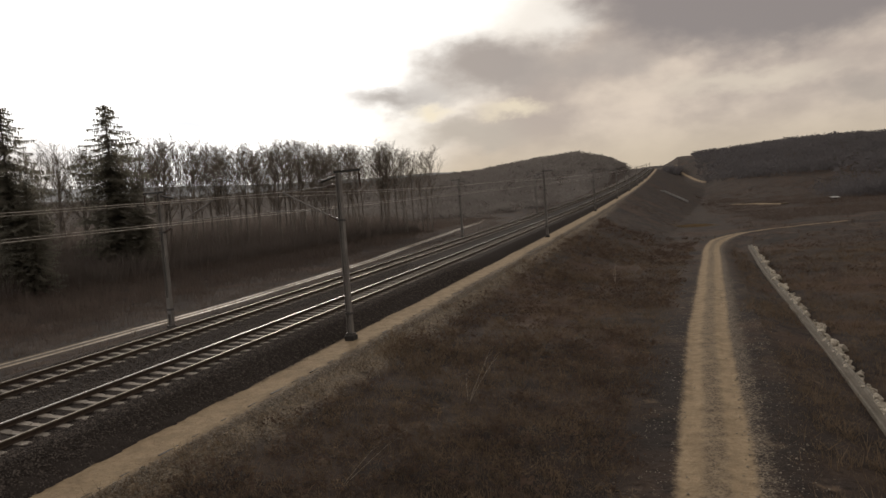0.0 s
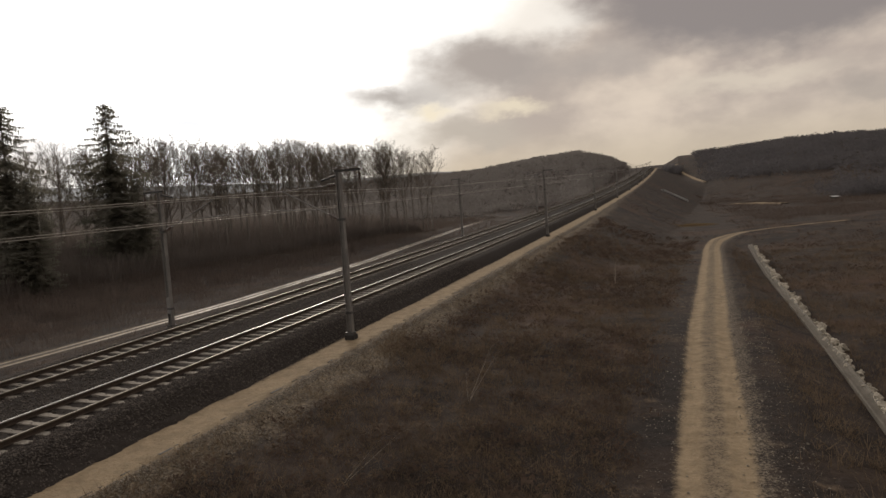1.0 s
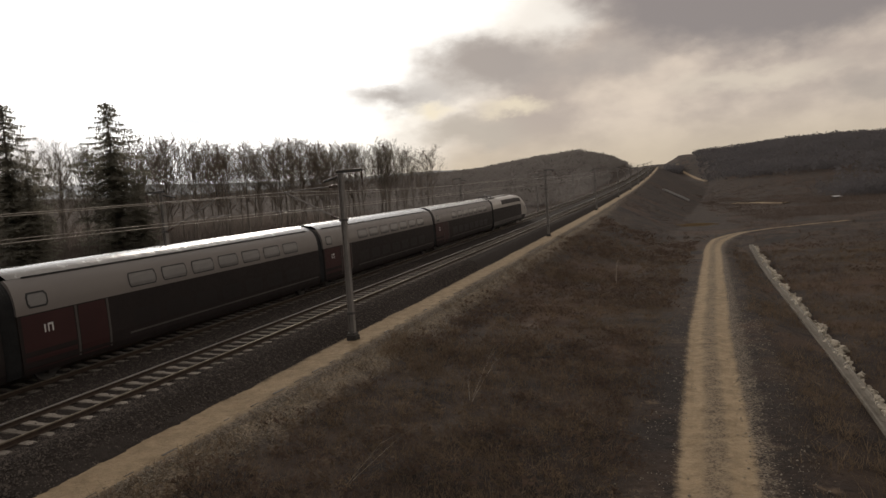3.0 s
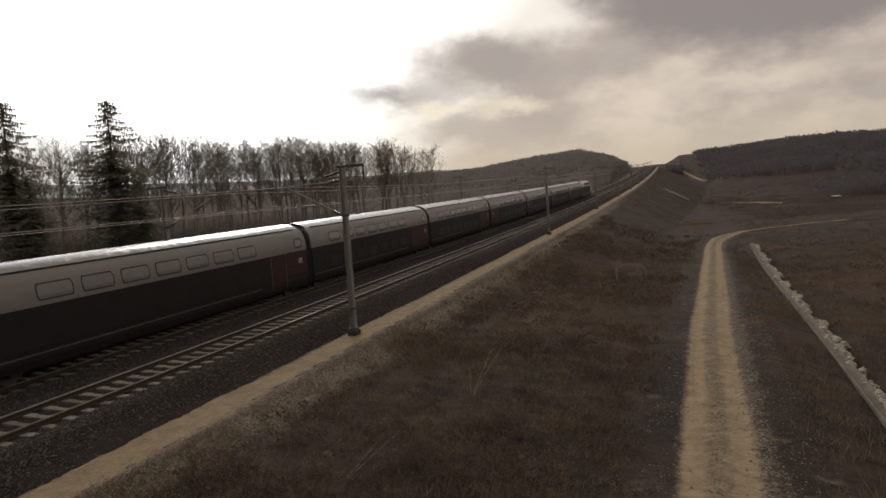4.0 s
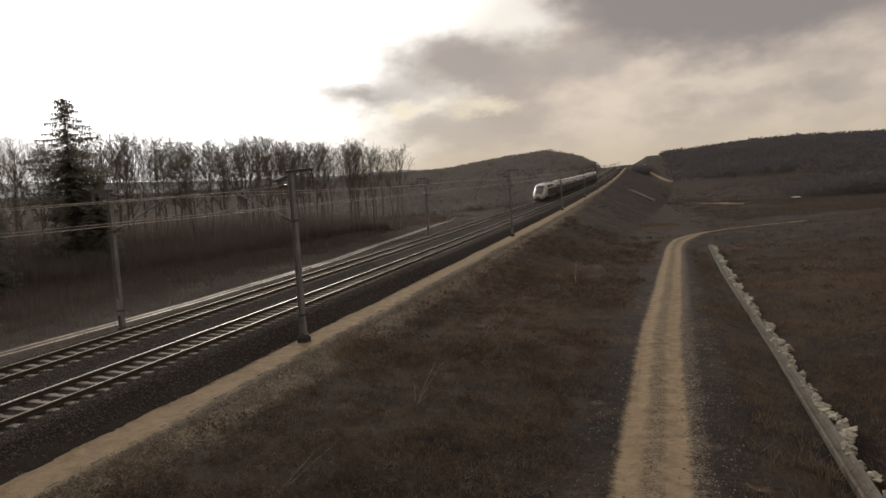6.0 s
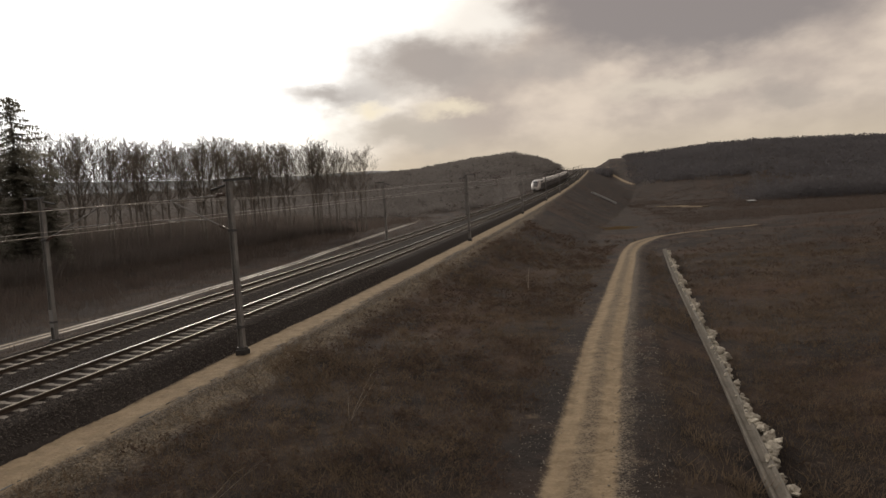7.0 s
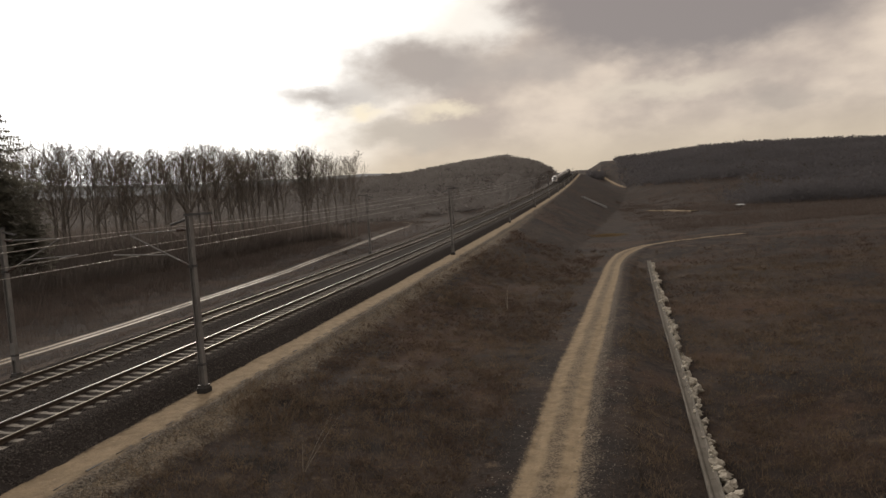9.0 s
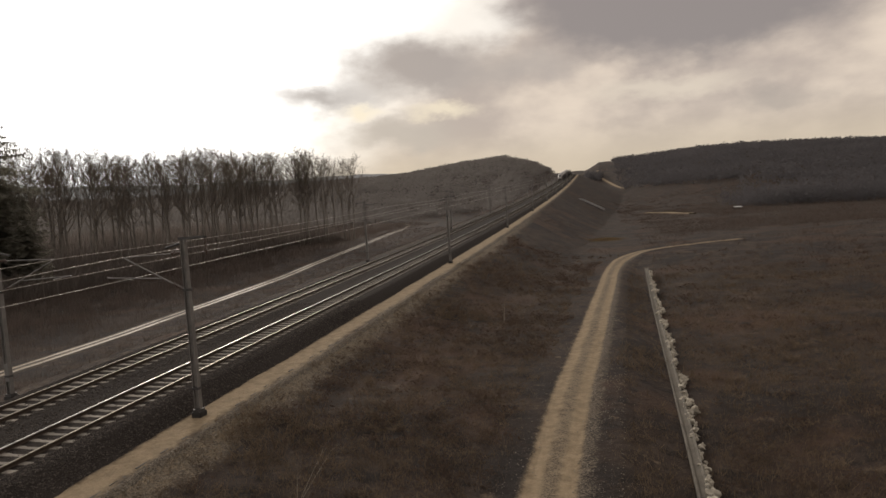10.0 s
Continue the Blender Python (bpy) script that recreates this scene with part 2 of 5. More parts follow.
M_GLASS = material("dark_window_glass", (0.011, 0.0105, 0.011), (0.016, 0.0155, 0.016), 0.4, 0.10, 0, 0, None, 0.3, 0.4)
M_PANE = material("tinted_upper_pane", (0.12, 0.112, 0.107), (0.15, 0.141, 0.135), 0.4, 0.15, 0, 0)
M_MASK = material("grey_nose_paint", (0.10, 0.094, 0.09), (0.14, 0.132, 0.125), 1.0, 0.35, 0, 0)
M_NOSE = material("dark_nose_paint", (0.055, 0.048, 0.045), (0.085, 0.076, 0.071), 1.0, 0.35, 0, 0)
M_RUBBER = material("black_rubber", (0.012, 0.012, 0.012), (0.03, 0.028, 0.027), 3.0, 0.8, 0, 0.3)
M_SKIRT = material("grimy_underframe", (0.018, 0.016, 0.015), (0.04, 0.034, 0.03), 1.5, 0.8, 0.2, 0.3)
M_MARK = material("pale_lettering", (0.6, 0.58, 0.55), (0.66, 0.64, 0.6), 2.0, 0.5, 0, 0)
M_LAMP = material("headlamp_lens", (0.25, 0.25, 0.24), (0.4, 0.4, 0.38), 4.0, 0.1, 0, 0)
# Pale coach paint darkened for the side turned from the sun.
M_COACH = material("shade_dimmed_coach_paint", (0.152, 0.134, 0.122), (0.178, 0.158, 0.143), 0.25, 0.38, 0, 0, None, 0.2, 0.4)
M_LOWGLASS = material("smoked_lower_glass", (0.013, 0.0105, 0.0105), (0.019, 0.0155, 0.015), 0.6, 0.45, 0, 0, None, 0.4, 0.2)
M_CREAM = material("cream_grey_sill", (0.06, 0.053, 0.048), (0.085, 0.076, 0.068), 0.6, 0.5, 0, 0, None, 0.3, 0.3)
M_SWEEP = material("wine_red_nose_stripe", (0.075, 0.024, 0.024), (0.10, 0.033, 0.032), 0.8, 0.4, 0, 0)
M_TIN = material("pale_sheet_roof", (0.28, 0.27, 0.255), (0.40, 0.385, 0.365), 1.0, 0.5, 0.1, 0.1)


# ---- mesh helpers ----
def raw(name, verts, faces, mat, parent=None, label="", smooth=False):
    """One mesh object from vertex and face arrays."""
    me = bpy.data.meshes.new(name)
    me.from_pydata([tuple(map(float, v)) for v in verts], [], [tuple(map(int, f)) for f in faces])
    me.materials.append(mat)
    if smooth:
        me.polygons.foreach_set("use_smooth", [True] * len(me.polygons))
    ob = new(name, me)
    ob.parent = parent
    if label:
        ob["label"] = label
    return ob


def part(name, bm, mat, parent=None, label="", smooth=False):
    """Links a bmesh as one mesh object under a thing."""
    me = bpy.data.meshes.new(name)
    bmesh.ops.recalc_face_normals(bm, faces=bm.faces)
    bm.to_mesh(me)
    bm.free()
    me.materials.append(mat)
    if smooth:
        me.polygons.foreach_set("use_smooth", [True] * len(me.polygons))
    ob = new(name, me)
    ob.parent = parent
    if label:
        ob["label"] = label
    return ob


def thing(name, label, category, m=None, group="", kind=""):
    ob = new(name)
    ob.empty_display_size = 0.2
    if m is not None:
        ob.matrix_basis = m
    return tagged(ob, label, category, group, kind)


def box(bm, x0, x1, y0, y1, z0, z1, bevel=0.0):
    r = bmesh.ops.create_cube(bm, size=1.0)
    vs = r["verts"]
    bmesh.ops.scale(bm, vec=(x1 - x0, y1 - y0, z1 - z0), verts=vs)
    bmesh.ops.translate(bm, vec=((x0 + x1) / 2, (y0 + y1) / 2, (z0 + z1) / 2), verts=vs)
    if bevel:
        es = list({e for v in vs for e in v.link_edges})
        bmesh.ops.bevel(bm, geom=es, offset=bevel, segments=2, affect="EDGES", profile=0.6)
    return bm


def tube(bm, a, b, r0, r1=None, seg=8):
    """A round bar from a to b."""
    a, b = Vector(a), Vector(b)
    r1 = r0 if r1 is None else r1
    d = b - a
    m = Matrix.Translation((a + b) / 2) @ d.to_track_quat("Z", "Y").to_matrix().to_4x4()
    bmesh.ops.create_cone(bm, cap_ends=True, segments=seg, radius1=r0, radius2=r1, depth=d.length, matrix=m)
    return bm


def grid(name, xs, ys, zfun, mat, masks=None, smooth=True):
    """A sheet over the lines xs and ys, with its height and its masks from functions of x and y."""
    X, Y = np.meshgrid(xs, ys)
    Z = zfun(X, Y)
    return sheet(name, X, Y, Z, mat, masks, smooth)


def sheet(name, X, Y, Z, mat, masks=None, smooth=True):
    n, m = X.shape
    me = bpy.data.meshes.new(name)
    co = np.stack([X, Y, Z], -1).reshape(-1, 3).astype(np.float32)
    i = np.arange((n - 1) * m).reshape(n - 1, m)[:, :-1].ravel()
    quads = np.stack([i, i + 1, i + m + 1, i + m], -1).astype(np.int32)
    me.vertices.add(len(co))
    me.vertices.foreach_set("co", co.ravel())
    me.loops.add(quads.size)
    me.loops.foreach_set("vertex_index", quads.ravel())
    me.polygons.add(len(quads))
    me.polygons.foreach_set("loop_start", np.arange(0, quads.size, 4, dtype=np.int32))
    me.update(calc_edges=True)
    if smooth:
        me.polygons.foreach_set("use_smooth", [True] * len(me.polygons))
    for key, val in (masks or {}).items():
        at = me.attributes.new(key, "FLOAT", "POINT")
        at.data.foreach_set("value", np.ascontiguousarray(val, dtype=np.float32).ravel())
    me.materials.append(mat)
    return new(name, me)


# ---- the lie of the land ----
NEAR, FAR = -16.82, -21.38          # track centres
CREST = 520.0


def rail_z(y):
    y = np.asarray(y, float)
    c = np.clip(y, -80.0, CREST)
    return 0.0345 * c + 4e-5 * c * c + np.where(y > CREST, 0.02, 0.028) * (y - c)


def smooth_step(a, b, v):
    t = np.clip((v - a) / (b - a), 0, 1)
    return t * t * (3 - 2 * t)


def waves(x, y, seed=0):
    """Soft unevenness, about -1 to 1."""
    r = np.random.RandomState(seed)
    out = 0
    for s, a in ((0.02, 0.5), (0.05, 0.3), (0.13, 0.2), (0.31, 0.12), (0.8, 0.07)):
        th, ph, ph2 = r.rand() * 6.3, r.rand() * 6.3, r.rand() * 6.3
        out = out + a * np.sin(s * 6.283 * (x * np.cos(th) + y * np.sin(th)) + ph) * np.cos(s * 4.4 * (-x * np.sin(th) + y * np.cos(th)) + ph2)
    return out


def lane_x(y):
    """Middle of the two-rut lane, up to its bend."""
    return np.interp(y, [-40, 0, 15, 31, 41, 64, 80, 92, 101], [-1.3, 0.0, 0.52, 1.17, 1.64, 2.77, 3.48, 4.6, 7.0])


def wall_x(y):
    return 4.65 + 0.0394 * np.asarray(y, float)


def left_lane_x(y):
    return np.interp(y, [-40, 0, 30, 44, 56, 64, 72, 88, 110, 132, 161, 209, 270, 316], [-39.5, -41.5, -43.4, -44.7, -46.2, -47.8, -49.2, -52, -55.6, -60.5, -66.3, -76, -88.5, -97.5])


SKY_AZ = [-180, -60, -21, -15, -12.5, -8.7, -4.7, -0.3, 0.9, 3.6, 5.2, 8.0, 11.5, 16.5, 21, 35, 51, 55, 90, 180]
SKY_EL = [2.0, 2.5, 2.75, 3.2, 3.45, 3.45, 3.15, 3.15, 2.4, 2.5, 3.35, 4.1, 3.9, 3.3, 3.15, 2.5, 2.5, 2.5, 2.5, 2.0]


def ground_z(x, y):
    x, y = np.asarray(x, float), np.asarray(y, float)
    top = rail_z(y) - 0.82
    sl = np.interp(y, [0, 60, 150, 290], [0.30, 0.33, 0.5, 0.6])
    emb = np.minimum(top - np.maximum(0, x + 12.3) * sl, top - np.maximum(0, -26.3 - x) * 0.45)
    rz = np.interp(y, [-60, 0, 15, 30, 60, 100, 150, 300, 500, 900], [-2, -1.6, -1.4, -1.05, -1.2, -1.3, -1.1, 0.5, 6, 14])
    near = 1 - smooth_step(60, 120, y)
    right = rz + 0.085 * np.clip(-x - 0.8, 0, 12) * near - 0.75 * smooth_step(2.6, 5.6, x - 0.02 * y) * (1 - smooth_step(85, 110, y))
    right = right + 0.055 * np.clip(x - 8, 0, 45) * (1 - smooth_step(90, 200, y)) + 0.22 * waves(x, y, 1) * smooth_step(3, 9, np.abs(x - 3.5))
    left = -3.0 + 0.042 * np.clip(-x - 52, 0, 38) + 0.014 * np.clip(-x - 90, 0, 160) + 0.3 * waves(x, y, 2) * smooth_step(3.0, 8.0, np.abs(x - left_lane_x(y)))
    nat = np.where(x > -19, right, left)
    z = np.logaddexp(emb * 6, nat * 6) / 6
    # on the formation the ground is the level bed itself
    z = np.where((x > -26.3) & (x < -12.3), top, z)
    # hills all round
    r, az = np.hypot(x, y), np.degrees(np.arctan2(-x, y))
    el = np.interp(az, SKY_AZ, SKY_EL)
    far = np.interp(az, [-180, -25, -1.5, 1.8, 3.0, 6.0, 60, 180], [900, 780, 780, 1000, 1000, 900, 900, 900])
    start = np.interp(az, [-25, -6, -1.0, 2.2, 3.0, 8, 30], [230, 300, 400, 540, 540, 380, 330])
    hill = 5.3 + np.tan(np.radians(el)) * far + 3.5 * waves(x * 0.12, y * 0.12, 5)
    s = smooth_step(start, far, r) * (1 - (1 - smooth_step(20, 60, np.abs(x + 19))) * (1 - smooth_step(520, 760, y)))
    return z * (1 - s) + hill * s


def spaced(*runs):
    """Coordinates from runs of (from, to, step at from, step at to)."""
    out = []
    for a, b, s0, s1 in runs:
        v = a
        while v < b - 1e-6:
            out.append(v)
            v += s0 + (s1 - s0) * (v - a) / (b - a)
    return np.array(out + [runs[-1][1]])


def build_ground():
    xs = spaced((-2200, -120, 120, 6), (-120, -50, 5, 1.2), (-50, -30, 0.9, 0.6), (-30, -12, 0.7, 0.5), (-12, 10, 0.42, 0.3), (10, 40, 0.5, 1.5), (40, 200, 2, 12), (200, 2200, 14, 120))
    ys = spaced((-600, -20, 60, 4), (-20, 6, 2, 0.6), (6, 110, 0.45, 0.9), (110, 400, 1.2, 6), (400, 2200, 7, 90))
    X, Y = np.meshgrid(xs, ys)
    # stony spill below the service path
    spill = smooth_step(-13.4, -12.3, X) * (1 - smooth_step(-12.2, -9.4, X + 0.5 * waves(X * 2, Y * 2, 19))) * (1 - 0.6 * smooth_step(60, 200, Y))
    Z = ground_z(X, Y)
    near = (1 - smooth_step(60, 140, Y)) * smooth_step(-11.6, -9.5, X) * smooth_step(1.9, 3.2, np.abs(X - lane_x(Y))) * smooth_step(0.6, 1.6, np.abs(X - wall_x(Y)))
    Z = Z + near * (0.10 * waves(X * 3.1, Y * 2.7, 71) + 0.07 * waves(X * 6.3 + 3, Y * 5.1, 72))
    ob = sheet("ground", X, Y, Z, M_GROUND, {"sand": spill * 0.42, "stone": spill * 0.95})
    tagged(ob, "rough winter meadow of dead brown grass, rising to wooded hills", "ground", kind="structure")


build_ground()


def build_backdrop():
    """Pale ridge far beyond the wood; its haze is painted as a glow."""
    m = bpy.data.materials.new("painted_haze_glow")
    m.use_nodes = True
    k = Nodes(m.node_tree)
    pos = k.n("ShaderNodeTexCoord").outputs["Object"]
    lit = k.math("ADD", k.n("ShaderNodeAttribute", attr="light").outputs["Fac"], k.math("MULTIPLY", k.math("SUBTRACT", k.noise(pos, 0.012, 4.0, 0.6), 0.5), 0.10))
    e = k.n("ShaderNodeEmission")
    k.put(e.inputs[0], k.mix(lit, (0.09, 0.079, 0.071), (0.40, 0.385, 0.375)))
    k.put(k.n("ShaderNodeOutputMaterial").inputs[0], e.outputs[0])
    az = np.linspace(9, 95, 260)
    top = np.interp(az, [9, 12, 16.5, 21, 26, 35, 51, 58, 70, 95], [2.6, 3.2, 3.42, 3.72, 3.6, 3.6, 4.0, 4.25, 3.6, 2.0]) + 0.05 * waves(az * 9, az * 0, 81)
    A, V = np.meshgrid(az, np.linspace(0, 1, 9))
    T = np.repeat(top[None], 9, 0)
    R = 1650.0
    X, Y, Z = -np.sin(np.radians(A)) * R, np.cos(np.radians(A)) * R, 5.3 + np.tan(np.radians(T * V)) * R - 40 * (1 - V)
    # strength of the painted haze along the ridge
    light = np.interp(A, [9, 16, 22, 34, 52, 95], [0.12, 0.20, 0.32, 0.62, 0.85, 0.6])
    tagged(sheet("backdrop", X, Y, Z, m, {"light": light}), "pale wooded ridge far beyond the forest, its haze painted as a glow", "distant hills", kind="structure")


build_backdrop()


def build_strip(name, pts, half, step, across, rut, label, cat, mat, middle=0.36, wide=0.27, lift=0.10, stony=1.0, patchy=0.0):
    """A two-rut lane laid just over the ground along a smoothed run of points; rut: half the wheel track."""
    P = np.array(pts, float)
    L = np.concatenate([[0], np.cumsum(np.hypot(*np.diff(P, axis=0).T))])
    q = np.arange(0, L[-1], step)
    C = np.stack([np.interp(q, L, P[:, k]) for k in (0, 1)], -1)
    w = max(3, int(7.0 / step) | 1)
    pad = np.concatenate([np.repeat(C[:1], w // 2, 0), C, np.repeat(C[-1:], w // 2, 0)])
    C = np.stack([np.convolve(pad[:, k], np.ones(w) / w, "valid") for k in (0, 1)], -1)
    T = np.gradient(C, axis=0)
    T /= np.linalg.norm(T, axis=1)[:, None] + 1e-9
    u = np.linspace(-half, half, across)
    X = C[:, :1] + T[:, 1:] * u
    Y = C[:, 1:] - T[:, :1] * u
    U = np.repeat(u[None], len(C), 0)
    wob = 0.10 * waves(Y * 0.7, X * 0.2, 21)
    ruts = np.exp(-((np.abs(U + wob) - rut) / wide) ** 2)
    sand = np.clip((ruts + middle * (np.abs(U) < rut)) * (1 - patchy * (0.5 + waves(X * 1.7 + 5, Y * 1.7, 23))), 0, 1)
    stone = np.exp(-((U - 0.25) / (rut * 2.1)) ** 4) * 0.72 * stony
    rim = np.clip((half - np.abs(U)) / (half * 0.2), -1, 1)
    Z = ground_z(X, Y) + lift * rim - 0.04 * ruts + 0.012 * waves(X * 9, Y * 9, 3)
    return tagged(sheet(name, X, Y, Z, mat, {"sand": sand, "stone": stone}), label, cat, kind="structure")


LANE_PTS = [(float(lane_x(y)), float(y)) for y in range(-12, 93, 4)] + [(5.2, 97), (6.8, 104), (9.2, 109.5), (13, 112), (18, 113.5), (26, 115)]
build_strip("road", LANE_PTS, 2.6, 0.22, 53, 0.64, "sandy two-rut dirt lane with a stony grassed middle", "dirt road", M_GROUND, 0.46, 0.27)
build_strip("road", [(float(left_lane_x(y)), float(y)) for y in range(-30, 312, 6)] + [(-101, 334), (-108, 360), (-112, 378), (-117, 386), (-126, 389), (-146, 386)], 1.25, 0.6, 31, 0.60,
            "wet glistening two-rut lane at the foot of the bank", "dirt road", M_WET, 0.26, 0.25, 0.10, 0.2, 0.35)


# ---- the railway ----
def build_formation():
    y = np.concatenate([np.arange(-30, 120, 0.4), np.arange(120, 760, 4.0)])
    for name, x0, x1, label in (("pavement", -14.45, -11.9, "sandy service path along the ballast shoulder"),
                                ("pavement", -26.5, -24.1, "dark gravel service path along the far ballast shoulder")):
        u = np.linspace(x0, x1, 30)
        Y, X = np.meshgrid(y, u, indexing="ij")
        right = x0 > -20
        rag = 0.22 * waves(X * 2.2, Y * 2.2, 8) + 0.10 * waves(X * 7, Y * 5, 9)
        edge = smooth_step(0.0, 0.75, X - x0 + rag) * smooth_step(0, 1.1, x1 - X + rag)
        bed = rail_z(Y) - 0.795 + 0.02 * waves(X * 7, Y * 7, 4) - 0.10 * smooth_step(0.35, 0.0, X - x0)
        Z = np.where((X > -12.45) | (X < -26.1), np.maximum(ground_z(X, Y) + 0.03 * np.clip((x1 - X) / 0.5, -1, 1), -99), bed)
        masks = {"sand": edge * (0.95 if right else 0.12), "stone": np.clip(edge * (0.35 if right else 0.40) + (0.9 if right else 0.2) * smooth_step(-12.6, -12.2, X), 0, 1)}
        tagged(sheet(name, X, Y, Z, M_GROUND, masks), label, "path", kind="structure")
    # cable trough along the path's outer edge
    trough = thing("cable_trough", "weathered concrete cable trough lids along the path", "cable trough")
    bm = bmesh.new()
    for i in range(120):
        y0 = 2.0 + i * 0.6
        z = float(rail_z(y0)) - 0.80
        box(bm, -12.66 + 0.02 * math.sin(i * 1.7), -12.61 + 0.02 * math.sin(i * 2.3), y0, y0 + 0.56 + 0.03 * math.sin(i * 4.1), z - 0.1, z + 0.012 + 0.010 * math.sin(i * 3.1))
    part("lid", bm, M_SKIRT, trough)["kind"] = "stuff"


build_formation()


def build_ballast():
    xs = np.array([-24.45, -24.1, -23.7, -23.35, -23.1, -22.8, -22.4, -21.38, -20.4, -20.0, -19.5, -19.1, -18.7, -18.2, -17.8, -16.82, -15.8, -15.4, -15.1, -14.85, -14.5, -14.15, -13.8])
    hs = np.array([-0.95, -0.72, -0.45, -0.21, -0.17, -0.17, -0.19, -0.21, -0.19, -0.17, -0.22, -0.26, -0.22, -0.17, -0.19, -0.21, -0.19, -0.17, -0.17, -0.22, -0.45, -0.72, -0.95])
    u = np.concatenate([np.linspace(a, b, 4)[:-1] for a, b in zip(xs[:-1], xs[1:])] + [[xs[-1]]])
    y = np.concatenate([np.arange(-30, 60, 0.16), np.arange(60, 140, 0.5), np.arange(140, 760, 4.0)])
    Y, X = np.meshgrid(y, u, indexing="ij")
    rs = np.random.RandomState(3)
    toe = smooth_step(-14.7, -14.0, X)
    Z = rail_z(Y) + np.interp(X, xs, hs) + 0.022 * (rs.rand(*X.shape) - 0.5) + toe * (0.10 * waves(X * 2.5, Y * 2.5, 27) + 0.10 * (rs.rand(*X.shape) - 0.5))
    tagged(sheet("ballast", X, Y, Z, M_BALLAST, None, False), "dark grey crushed-stone ballast bed", "ballast", kind="structure")
    # loose stones on the near shoulder and between the sleepers
    base = np.array([(1, 0, 0), (-1, 0, 0), (0, 1, 0), (0, -1, 0), (0, 0, 1), (0, 0, -0.6)], float)
    tri = np.array([(0, 2, 4), (2, 1, 4), (1, 3, 4), (3, 0, 4), (2, 0, 5), (1, 2, 5), (3, 1, 5), (0, 3, 5)])
    n = 42000
    px = rs.uniform(-23.9, -13.9, n)
    px = np.where((np.minimum(np.abs(px - NEAR), np.abs(px - FAR)) < 1.05) & (rs.rand(n) < 0.85), rs.uniform(-15.6, -13.9, n), px)
    py = 6 + 40 * rs.rand(n) ** 1.5
    pz = rail_z(py) + np.interp(px, xs, hs) + 0.012
    k = rs.uniform(0.016, 0.042, n)
    th = rs.rand(n) * 6.28
    sc = rs.uniform(0.6, 1.25, (n, 1, 3)) * k[:, None, None]
    v = base[None] * sc + rs.uniform(-0.25, 0.25, (n, 6, 3)) * k[:, None, None]
    c, s = np.cos(th)[:, None], np.sin(th)[:, None]
    v = np.stack([v[..., 0] * c - v[..., 1] * s, v[..., 0] * s + v[..., 1] * c, v[..., 2]], -1)
    v += np.stack([px, py, pz], -1)[:, None]
    f = tri[None] + (np.arange(n) * 6)[:, None, None]
    ob = fast_tris("loose_ballast", v.reshape(-1, 3), f.reshape(-1, 3), M_STONE)
    tagged(ob, "loose angular grey ballast stones", "stones", kind="stuff")


def fast_tris(name, co, tris, mat, parent=None):
    me = bpy.data.meshes.new(name)
    me.vertices.add(len(co))
    me.vertices.foreach_set("co", np.ascontiguousarray(co, dtype=np.float32).ravel())
    me.loops.add(tris.size)
    me.loops.foreach_set("vertex_index", np.ascontiguousarray(tris, dtype=np.int32).ravel())
    me.polygons.add(len(tris))
    me.polygons.foreach_set("loop_start", np.arange(0, tris.size, 3, dtype=np.int32))
    me.update(calc_edges=True)
    me.materials.append(mat)
    ob = new(name, me)
    ob.parent = parent
    return ob


build_ballast()


def sweep(name, prof, x0, ys, mat, parent, closed=True):
    """A profile of (x, h) carried along the line."""
    n = len(prof)
    v = [(x0 + px, yy, float(rail_z(yy)) + pz) for yy in ys for px, pz in prof]
    f = []
    for i in range(len(ys) - 1):
        for j in range(n if closed else n - 1):
            a, b = i * n + j, i * n + (j + 1) % n
            f.append((a, b, b + n, a + n))
    return raw(name, v, f, mat, parent)


